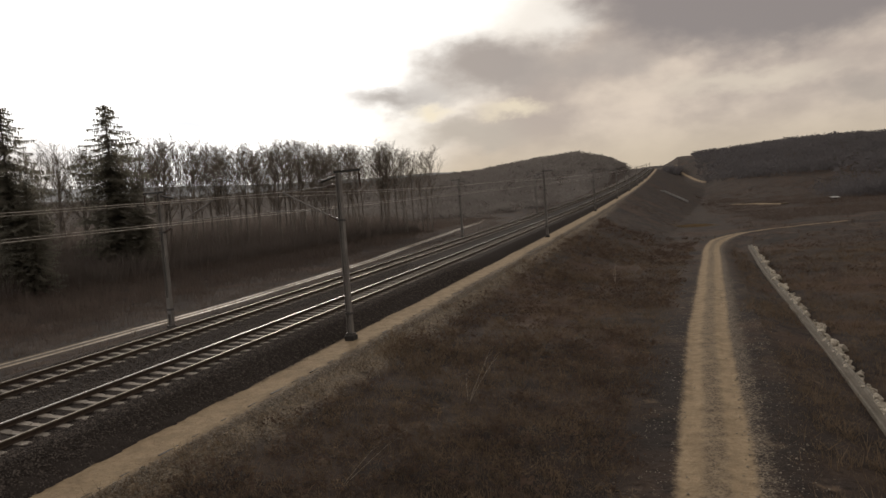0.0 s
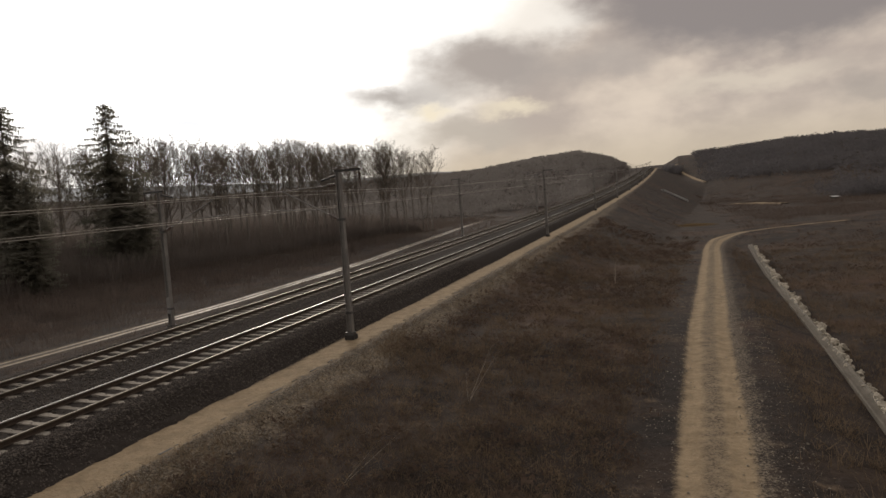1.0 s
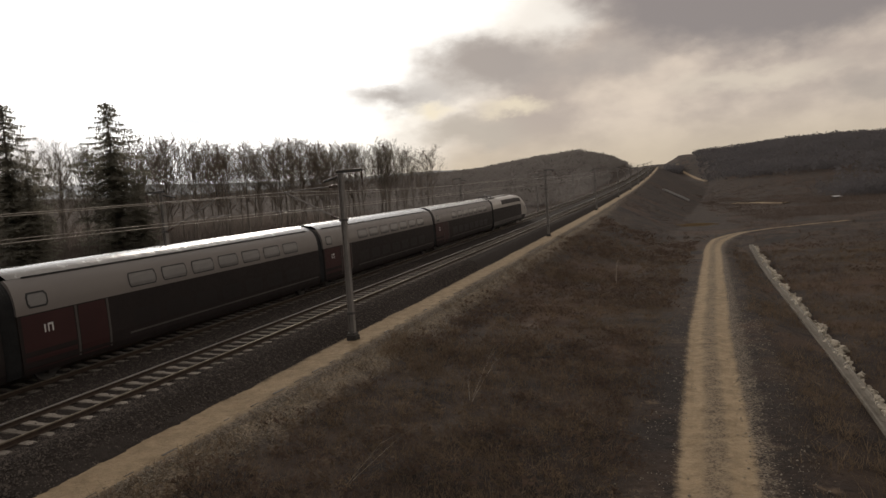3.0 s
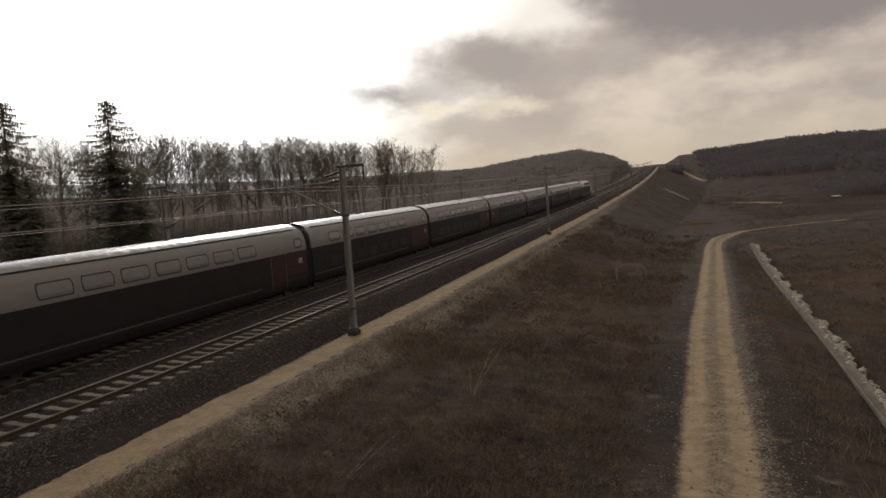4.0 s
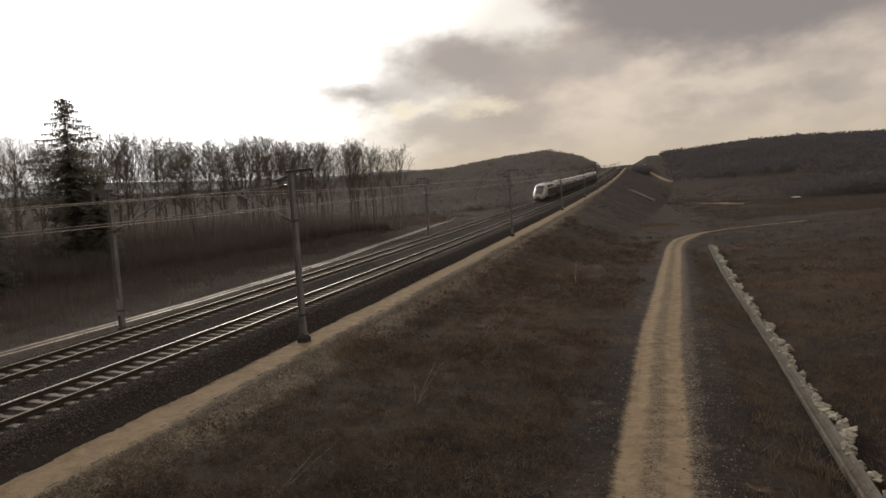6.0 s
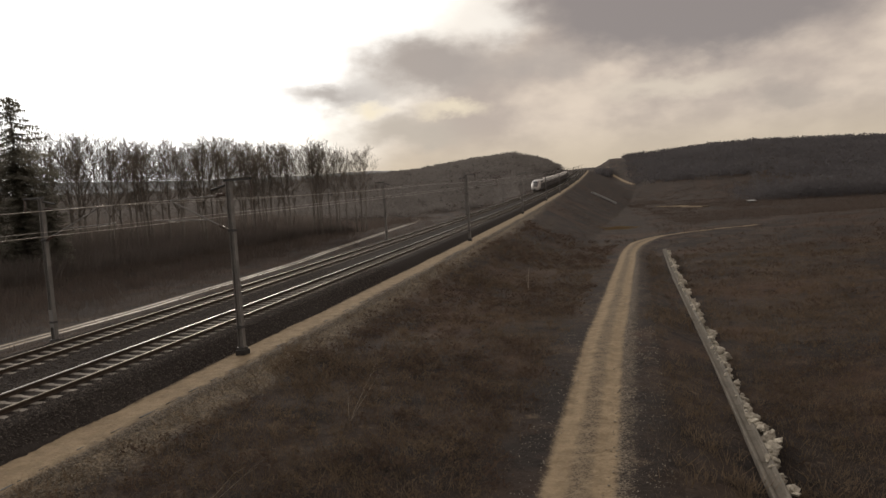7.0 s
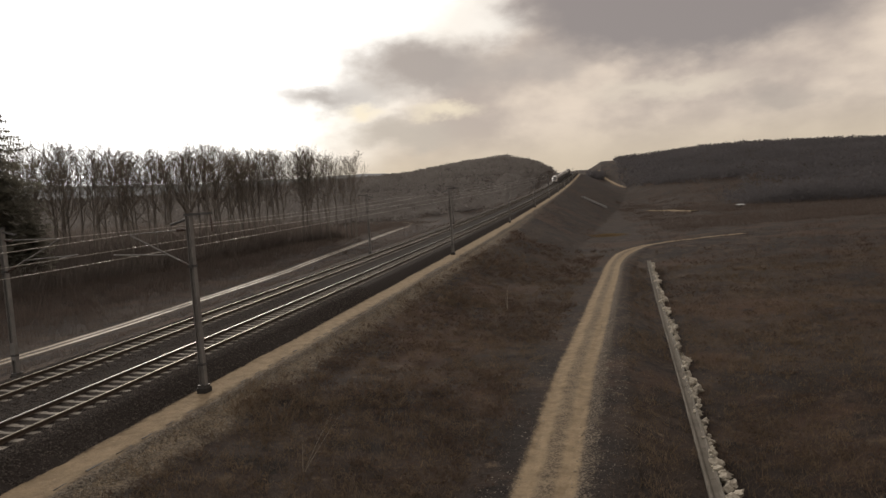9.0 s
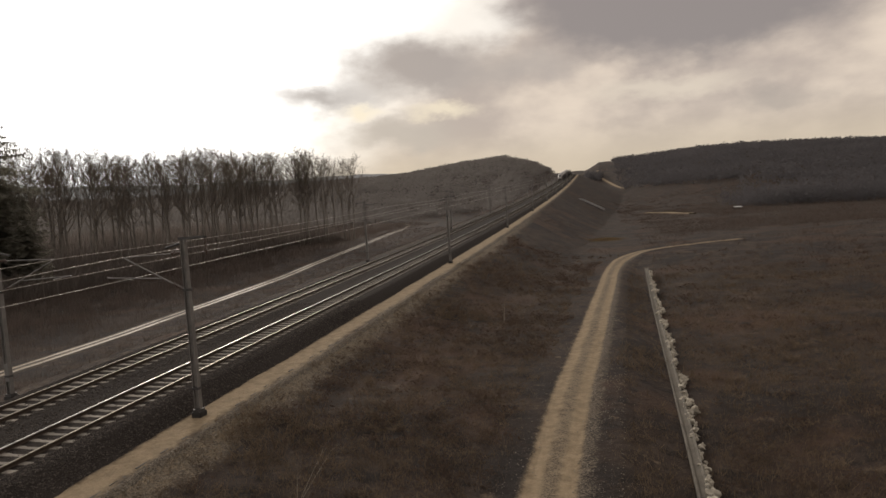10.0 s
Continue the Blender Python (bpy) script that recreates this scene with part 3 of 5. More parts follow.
def build_track(centre, label):
    t = thing("railway_track", label, "railway track", group="double track")
    ys = list(np.concatenate([np.arange(-40, 120, 5.0), np.arange(120, 761, 10.0)]))
    for s in (-0.7525, 0.7525):
        head = [(-0.036, -0.035), (-0.036, -0.006), (-0.028, 0.0), (0.028, 0.0), (0.036, -0.006), (0.036, -0.035)]
        web = [(-0.034, -0.036), (-0.009, -0.05), (-0.009, -0.14), (-0.075, -0.16), (-0.075, -0.172), (0.075, -0.172), (0.075, -0.16), (0.009, -0.14), (0.009, -0.05), (0.034, -0.036)]
        r = sweep("rail", web, centre + s, ys, M_RAIL_WEB, t)
        # only the near track's left rail gets the brighter steel
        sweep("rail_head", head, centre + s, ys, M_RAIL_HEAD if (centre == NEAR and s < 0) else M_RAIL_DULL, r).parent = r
    # sleeper: waisted concrete beam with chamfered top
    sec = [(-1.25, 0.15, 0.0), (-0.95, 0.15, 0.0), (-0.45, 0.15, 0.0), (-0.3, 0.12, -0.025), (0.3, 0.12, -0.025), (0.45, 0.15, 0.0), (0.95, 0.15, 0.0), (1.25, 0.15, 0.0)]
    v, f = [], []
    for x, w, h in sec:
        v += [(x, -w, -0.2), (x, -w * 0.82, h), (x, w * 0.82, h), (x, w, -0.2)]
    for i in range(len(sec) - 1):
        for j in range(3):
            a = i * 4 + j
            f.append((a, a + 4, a + 5, a + 1))
    f += [(0, 1, 2, 3), (31, 30, 29, 28)]
    me = None
    for i in range(150):
        y = 5.0 + 0.6 * i
        m = pose(centre, y, float(rail_z(y)) - 0.165, 0, 0, 0.6 * math.sin(i * 2.7))
        if me is None:
            ob = raw("sleeper", v, f, M_SLEEPER, t)
            me = ob.data
        else:
            ob = new("sleeper", me)
            ob.parent = t
        ob.matrix_basis = m
    v0, f0 = np.array(v), f
    V, F = [], []
    rest = [5.0 - 0.6 * (k + 1) for k in range(40)] + [95.0 + 0.6 * k for k in range(700)]
    for k, y in enumerate(rest):
        V.append(v0 + np.array([centre, y, float(rail_z(y)) - 0.165]))
        F += [tuple(a + len(v0) * k for a in q) for q in f0]
    raw("sleeper_rest", np.concatenate(V), F, M_CONCRETE, t)["kind"] = "stuff"


build_track(NEAR, "ballasted standard-gauge track with one bright and one dull rail on concrete sleepers")
build_track(FAR, "ballasted standard-gauge track with dull brown rails on concrete sleepers")


# ---- overhead line ----
MAST_NEAR = [-21.5, 24.15, 69.8, 115.5, 162.0, 208.0, 254.0, 300.0, 346.0, 392.0]
MAST_FAR = [-20.0, 26.0, 75.0, 121.0, 167.0, 213.0, 259.0, 305.0, 351.0, 397.0]
CONTACT, CARRY = 4.90, 5.85


def build_mast(side):
    """A catenary mast; side +1 has the track on its left (-x), -1 on its right."""
    t = thing("catenary_mast", "grey steel railway mast with bracket arms on a concrete footing", "railway mast", group="catenary masts")
    s = -side
    bm = bmesh.new()
    box(bm, -0.22, 0.22, -0.22, 0.22, -0.60, 0.0, 0.04)
    part("footing", bm, M_SKIRT, t)
    bm = bmesh.new()
    box(bm, -0.17, 0.17, -0.17, 0.17, 0.0, 0.10)
    part("base_plate", bm, M_DARKSTEEL, t)
    # two-flange column, slightly tapered
    bm = bmesh.new()
    for sx in (-1, 1):
        vs = []
        for z, w in ((0.10, 0.125), (7.03, 0.10)):
            for a, b in ((w - 0.02, -0.10), (w, -0.10), (w, 0.10), (w - 0.02, 0.10)):
                vs.append(bm.verts.new((sx * a, b, z)))
        for j in range(4):
            bm.faces.new((vs[j], vs[(j + 1) % 4], vs[4 + (j + 1) % 4], vs[4 + j]))
        bm.faces.new(vs[4:])
    box(bm, -0.10, 0.10, -0.008, 0.008, 0.10, 7.02)
    part("column", bm, M_GALV, t)
    for nm, z0 in (("stay", 0.9), ("stay", 4.95)):
        bm = bmesh.new()
        box(bm, -0.14, 0.14, -0.12, 0.12, z0, z0 + 0.1)
        part("clamp", bm, M_DARKSTEEL, t)
    if side < 0:
        bm = bmesh.new()
        box(bm, -0.128, 0.128, -0.105, 0.105, 0.7, 1.55)
        part("sleeve", bm, M_GALV, t, "pale painted sleeve")
    # cross-arm with a hanging insulator away from the track and a stub toward it
    bm = bmesh.new()
    box(bm, min(-s * -0.2, -s * 1.05), max(-s * -0.2, -s * 1.05), -0.05, 0.05, 7.03, 7.13)
    part("cross_arm", bm, M_DARKSTEEL, t)
    bm = bmesh.new()
    tube(bm, (-s * 1.0, 0, 7.05), (-s * 1.03, 0, 6.35), 0.025)
    for k in range(5):
        tube(bm, (-s * 1.012, 0, 6.9 - 0.09 * k), (-s * 1.012, 0, 6.86 - 0.09 * k), 0.06)
    part("feeder_insulator", bm, M_INSULATOR, t)
    bm = bmesh.new()
    tube(bm, (s * 0.1, 0, 6.9), (s * 0.85, 0, 6.72), 0.05)
    part("stub_arm", bm, M_DARKSTEEL, t)
    # cantilever: raking tube, top tie, registration tube and steady arm
    reach = 3.25 if side > 0 else 3.75
    c0, c1 = CONTACT + 0.6, CARRY + 0.6
    bm = bmesh.new()
    tube(bm, (s * 0.14, 0, 5.02), (s * (reach - 0.4), 0, c1 - 0.05), 0.036)
    part("bracket_tube", bm, M_GALV, t)
    bm = bmesh.new()
    tube(bm, (s * 0.14, 0, 6.5), (s * (reach - 0.35), 0, c1 - 0.02), 0.022)
    part("top_tie", bm, M_GALV, t)
    bm = bmesh.new()
    tube(bm, (s * 1.15, 0, 5.50), (s * (reach + 0.5), 0, c0 + 0.12), 0.025)
    part("registration_tube", bm, M_GALV, t)
    bm = bmesh.new()
    tube(bm, (s * (reach + 0.5), 0, c0 + 0.14), (s * (reach - 0.65), 0.1, c0 - 0.02), 0.018)
    part("steady_arm", bm, M_RAIL_HEAD, t)
    for z in (5.02, 6.5):
        bm = bmesh.new()
        for k in range(6):
            a = 0.2 + 0.07 * k
            q = Vector((s * a, 0, z + (a - 0.14) * ((c1 - 0.05 - 5.02) / (reach - 0.54) if z < 6 else (c1 - 6.52) / (reach - 0.49))))
            tube(bm, q, q + Vector((s * 0.03, 0, 0)), 0.07)
        part("insulator", bm, M_INSULATOR, t)
    return t


near_mast, far_mast = build_mast(1), build_mast(-1)
for i, y in enumerate(MAST_NEAR):
    m = pose(-13.52, y, float(rail_z(y)) - 0.58)
    if i == 0:
        near_mast.matrix_basis = m
    else:
        copy_thing(near_mast, m)
for i, y in enumerate(MAST_FAR):
    m = pose(-25.15, y, float(rail_z(y)) - 0.62, 0, 0, 0)
    if i == 0:
        far_mast.matrix_basis = m
    else:
        copy_thing(far_mast, m)


def wire(name, pts, r, parent, mat=M_WIRE):
    cu = bpy.data.curves.new(name, "CURVE")
    cu.dimensions, cu.bevel_depth, cu.bevel_resolution = "3D", r, 1
    sp = cu.splines.new("POLY")
    sp.points.add(len(pts) - 1)
    for p, q in zip(sp.points, pts):
        p.co = (*q, 1)
    cu.materials.append(mat)
    ob = new(name, cu)
    me = bpy.data.meshes.new_from_object(ob)
    bpy.data.objects.remove(ob)
    out = new(name, me)
    out.parent = parent
    return out


def build_wires(masts, x, label):
    t = thing("overhead_line", label, "overhead wires", group="overhead lines")
    con, car = [], []
    drops = []
    for i in range(len(masts) - 1):
        a, b = masts[i], masts[i + 1]
        xa, xb = x + (0.2 if i % 2 else -0.2), x + (-0.2 if i % 2 else 0.2)
        for k in range(12):
            f = k / 12
            y = a + (b - a) * f
            xx = xa + (xb - xa) * f
            zc = float(rail_z(y)) + CONTACT
            zm = float(rail_z(y)) + CARRY - 0.22 * 4 * f * (1 - f)
            con.append((xx, y, zc))
            car.append((xx, y, zm))
            if k % 2 == 1:
                drops.append(((xx, y, zc), (xx, y, zm)))
    wire("contact_wire", con, 0.013, t)
    wire("carrier_wire", car, 0.013, t)
    bm = bmesh.new()
    for a, b in drops:
        tube(bm, a, b, 0.004, None, 4)
    part("droppers", bm, M_WIRE, t)


build_wires(MAST_NEAR, NEAR + 0.05, "contact and carrier wires over the track with one bright rail")
build_wires(MAST_FAR, FAR, "contact and carrier wires over the track with dull rails")

# ---- drain with pale rocks beside the lane ----
def build_drain():
    t = thing("drain_channel", "weathered grey concrete drain edge running along the lane", "drain")
    y = 12.0
    while y < 79.5:
        L = 2.4
        x0, x1 = float(wall_x(y)), float(wall_x(y + L))
        z0, z1 = drain_z(y), drain_z(y + L)
        v, f = [], []
        prof = [(-0.30, -0.3), (-0.30, 0.07), (-0.26, 0.09), (-0.18, 0.08), (-0.12, 0.02), (0.14, 0.02), (0.20, 0.10), (0.28, 0.12), (0.28, -0.3)]
        for xx, yy, zz in ((x0, y + 0.012, z0), (x1, y + L - 0.012, z1)):
            v += [(xx - 0.05 + 0.68 * a, yy, zz + b) for a, b in prof]
        k = len(prof)
        for j in range(k):
            f.append((j, (j + 1) % k, k + (j + 1) % k, k + j))
        f += [tuple(range(k))[::-1], tuple(range(k, 2 * k))]
        raw("channel_block", v, f, M_CONCRETE, t)
        y += L
    # rocks heaped along its outer side
    rs = random.Random(11)
    meshes = [rock_mesh(i) for i in range(7)]
    y = 13.0
    while y < 79:
        heap = 0.5 + 0.5 * math.sin(y * 0.9 + 1.7 * math.sin(y * 0.37))
        if rs.random() < 0.72 + 0.26 * heap:
            s = rs.uniform(0.07, 0.15) + 0.11 * heap * rs.random()
            x = float(wall_x(y)) + 0.20 + rs.uniform(-0.10, 0.10 + 0.22 * heap)
            ob = new("rock", rs.choice(meshes))
            tagged(ob, "pale limestone rock beside the concrete drain", "rock", "rocks along the drain")
            ob.matrix_basis = pose(x, y, drain_z(y) + 0.03 + s * 0.15, rs.uniform(-35, 35), rs.uniform(-35, 35), rs.uniform(0, 360)) @ Matrix.Diagonal((s * rs.uniform(0.8, 1.6), s, s * rs.uniform(0.6, 1.15), 1))
        y += rs.uniform(0.12, 0.36)


def drain_z(y):
    return float(np.interp(y, [0, 15, 29, 45, 56, 70, 80], [-1.85, -1.80, -1.72, -1.78, -1.76, -1.42, -1.0]))


def rock_mesh(seed):
    bm = bmesh.new()
    bmesh.ops.create_icosphere(bm, subdivisions=2, radius=1.0)
    for v in bm.verts:
        n = noise.noise(v.co * 1.3 + Vector((seed * 7.1, 0, 0)))
        q = noise.cell(v.co * 2.1 + Vector((seed * 3.3, 0, 0)))
        v.co *= 1 + 0.40 * n + 0.30 * (q - 0.5)
        v.co.z *= 0.85
    me = bpy.data.meshes.new("rock")
    bm.to_mesh(me)
    bm.free()
    me.materials.append(M_LIMESTONE)
    return me


build_drain()


# ---- the train ----
HALF, PITCH, POWER = 1.45, 18.87, 20.0
CARS = 7
TOTAL = CARS * PITCH + 2 * POWER


def strip(bm, prof, y0, y1, mirror=True):
    """Faces through a half profile of (x, h), from y0 to y1, on both sides."""
    for s in ((1, -1) if mirror else (1,)):
        a = [bm.verts.new((s * x, y0, h)) for x, h in prof]
        b = [bm.verts.new((s * x, y1, h)) for x, h in prof]
        for i in range(len(prof) - 1):
            q = (a[i], b[i], b[i + 1], a[i + 1])
            bm.faces.new(q if s > 0 else q[::-1])


LOWER = [(1.12, 0.42), (1.34, 0.46), (1.41, 0.7), (1.45, 1.1), (1.45, 2.44)]
UPPER = [(1.452, 2.44), (1.45, 2.70), (1.41, 3.0), (1.34, 3.24), (1.22, 3.46), (1.06, 3.62)]
CROWN = [(1.06, 3.62), (0.90, 3.74), (0.66, 3.85), (0.34, 3.92), (0.0, 3.94)]


def side_x(h):
    p = LOWER + UPPER[1:] + CROWN[1:]
    return float(np.interp(h, [q[1] for q in p], [q[0] for q in p]))


def panel(bm, s, y0, y1, h0, h1, out, rows=4, corner=0.0):
    """A plate that follows the side's curve, standing out by out."""
    hs = np.linspace(h0, h1, rows)
    lines = []
    for i, h in enumerate(hs):
        c = corner if i in (0, rows - 1) else 0.0
        lines.append([bm.verts.new((s * (side_x(h) + out), y, h)) for y in (y0 + c, (y0 + y1) / 2, y1 - c)])
    for a, b in zip(lines[:-1], lines[1:]):
        for j in range(2):
            bm.faces.new((a[j], a[j + 1], b[j + 1], b[j]))


def bogie(parent, y):
    bm = bmesh.new()
    for s in (-1, 1):
        box(bm, s * 1.05 - 0.09, s * 1.05 + 0.09, y - 2.0, y + 2.0, 0.42, 0.68, 0.04)
        for k in (-1.5, 1.5):
            box(bm, s * 1.06 - 0.14, s * 1.06 + 0.14, y + k - 0.22, y + k + 0.22, 0.28, 0.62, 0.04)
    box(bm, -1.0, 1.0, y - 0.35, y + 0.35, 0.45, 0.75)
    b = part("bogie", bm, M_SKIRT, parent)
    for k in (-1.5, 1.5):
        for s in (-1, 1):
            w = bmesh.new()
            tube(w, (s * 0.68, y + k, 0.46), (s * 0.82, y + k, 0.46), 0.46, None, 24)
            tube(w, (s * 0.66, y + k, 0.46), (s * 0.69, y + k, 0.46), 0.49, None, 24)
            part("wheel", w, M_DARKSTEEL, b)


def build_coach(door_front):
    t = thing("passenger_coach", "double-deck high-speed coach, pale upper deck over dark brown lower deck", "train car", group="train cars")
    y0, y1 = -PITCH / 2 + 0.28, PITCH / 2 - 0.28
    f = 1 if door_front else -1        # end that carries the door
    bm = bmesh.new()
    strip(bm, LOWER, y0, y1)
    bm.faces.new([bm.verts.new((x, y0, h)) for x, h in ((-1.45, 0.5), (1.45, 0.5), (1.45, 2.44), (-1.45, 2.44))])
    bm.faces.new([bm.verts.new((x, y1, h)) for x, h in ((-1.45, 0.5), (1.45, 0.5), (1.45, 2.44), (-1.45, 2.44))])
    bm.faces.new([bm.verts.new((x, y, 0.42)) for x, y in ((-1.2, y0), (1.2, y0), (1.2, y1), (-1.2, y1))])
    part("lower_body", bm, M_DARK, t, "dark brown lower body")
    bm = bmesh.new()
    strip(bm, UPPER, y0, y1)
    for y in (y0, y1):
        bm.faces.new([bm.verts.new((x, y, h)) for x, h in [(-a, b) for a, b in UPPER] + [(a, b) for a, b in UPPER[::-1]]])
    part("upper_body", bm, M_COACH, t, "pale grey upper body", True)
    bm = bmesh.new()
    strip(bm, [(1.07, 3.625)] + CROWN[1:], y0 + 0.1, y1 - 0.1)
    part("roof", bm, M_ROOF, t, "pale roof", True)
    for s in (-1, 1):
        bm = bmesh.new()
        box(bm, s * 1.08 - 0.02, s * 1.08 + 0.02, y0 + 0.6, y1 - 0.6, 3.60, 3.66)
        part("roof_gutter", bm, M_RUBBER, t)
        for k in range(7):
            c = f * (PITCH / 2 - 5.5 - 1.72 * k)
            fr = bmesh.new()
            panel(fr, s, c - 0.70, c + 0.70, 2.60, 3.18, 0.006, 5, 0.07)
            w = part("upper_window", fr, M_RUBBER, t, "black-edged upper deck window")
            pn = bmesh.new()
            panel(pn, s, c - 0.655, c + 0.655, 2.645, 3.135, 0.010, 5, 0.06)
            part("pane", pn, M_PANE, w)
            lw = bmesh.new()
            panel(lw, s, c - 0.66, c + 0.66, 1.10, 1.75, 0.006, 4, 0.06)
            part("lower_window", lw, M_LOWGLASS, t, "dark lower deck window")
        c = f * (PITCH / 2 - 1.05)
        fr = bmesh.new()
        panel(fr, s, c - 0.38, c + 0.38, 2.62, 3.14, 0.006, 5, 0.07)
        w = part("end_window", fr, M_RUBBER, t)
        pn = bmesh.new()
        panel(pn, s, c - 0.32, c + 0.32, 2.68, 3.08, 0.010, 5, 0.06)
        part("pane", pn, M_PANE, w)
        c = f * (PITCH / 2 - 3.05)
        d = bmesh.new()
        panel(d, s, c - 0.58, c + 0.58, 0.62, 2.40, 0.008, 6, 0.04)
        door = part("door", d, M_RED, t, "dark carmine plug door between pale edges")
        for e in (-0.66, 0.66):
            d = bmesh.new()
            panel(d, s, c + e - 0.045, c + e + 0.045, 0.62, 2.42, 0.010, 6)
            part("door_edge", d, M_CREAM, door)
        d = bmesh.new()
        panel(d, s, f * (PITCH / 2 - 2.3) - 0.001, f * (PITCH / 2 - 0.4), 0.62, 2.40, 0.004, 6)
        part("end_panel", d, M_RED, t, "dark carmine end panel")
        # running number mark and waist line as plain bars
        d = bmesh.new()
        for q in (0.0, 0.13, 0.28):
            panel(d, s, f * (PITCH / 2 - 1.15) + q, f * (PITCH / 2 - 1.15) + q + 0.05, 1.74, 2.02, 0.012, 3)
        panel(d, s, f * (PITCH / 2 - 1.15) + 0.13, f * (PITCH / 2 - 1.15) + 0.33, 1.97, 2.03, 0.012, 3)
        part("mark", d, M_MARK, t, "pale painted mark")
        d = bmesh.new()
        panel(d, s, -f * (PITCH / 2 - 0.5), f * (PITCH / 2 - 4.6), 0.86, 0.93, 0.008, 2)
        part("waist_line", d, M_CREAM, t)
    # bellows at the trailing end
    bm = bmesh.new()
    rings = []
    fold = LOWER + UPPER[1:] + CROWN[1:]
    outline = fold + [(-x, h) for x, h in fold[::-1][1:]]
    for k in range(13):
        q = 0.90 if k % 2 else 0.95
        rings.append([bm.verts.new((x * q, -PITCH / 2 - 0.28 + 0.0465 * k, h * 0.97)) for x, h in outline])
    for a, b in zip(rings[:-1], rings[1:]):
        for c in range(len(outline) - 1):
            bm.faces.new((a[c], a[c + 1], b[c + 1], b[c]))
    part("bellows", bm, M_RUBBER, t)
    bogie(t, -PITCH / 2)
    return t


POWER_FR = [0.0, 0.07, 0.2, 0.36, 0.50, 0.62, 0.72, 0.80, 0.87, 0.925, 0.965, 0.99, 1.0]
POWER_W = [0.88, 0.97, 1.0, 1.0, 1.0, 1.0, 0.985, 0.955, 0.88, 0.75, 0.56, 0.30, 0.0]
NOSE_W = [0.55, 0.75, 0.92, 1.0, 1.0, 0.95, 0.87, 0.78, 0.66, 0.53, 0.38, 0.2, 0.0]
D_SEC = [0.0, 0.12, 0.35, 0.7, 1.1, 1.6, 2.1, 2.6, 3.2, 3.8, 4.5, 5.0, 5.6, 6.4, 8.0, 15.6, 18.2, 19.65]


def power_section(d):
    top = float(np.interp(d, [0, 0.12, 0.35, 0.7, 1.1, 1.6, 2.6, 3.8, 5.3, 7.2, 9], [1.15, 1.50, 1.78, 2.05, 2.30, 2.60, 3.06, 3.48, 3.74, 3.86, 3.88]))
    w = float(np.interp(d, [0, 0.12, 0.35, 0.7, 1.1, 1.6, 2.6, 3.8, 5.3, 7.0], [0.45, 0.72, 0.92, 1.08, 1.18, 1.27, 1.37, 1.42, 1.44, 1.45]))
    bot = float(np.interp(d, [0, 0.12, 0.35, 1.1, 3], [0.75, 0.55, 0.42, 0.36, 0.36]))
    k = float(smooth_step(0.5, 6.0, d))
    return [(w * (NOSE_W[i] * (1 - k) + POWER_W[i] * k), bot + (top - bot) * POWER_FR[i]) for i in range(len(POWER_FR))]


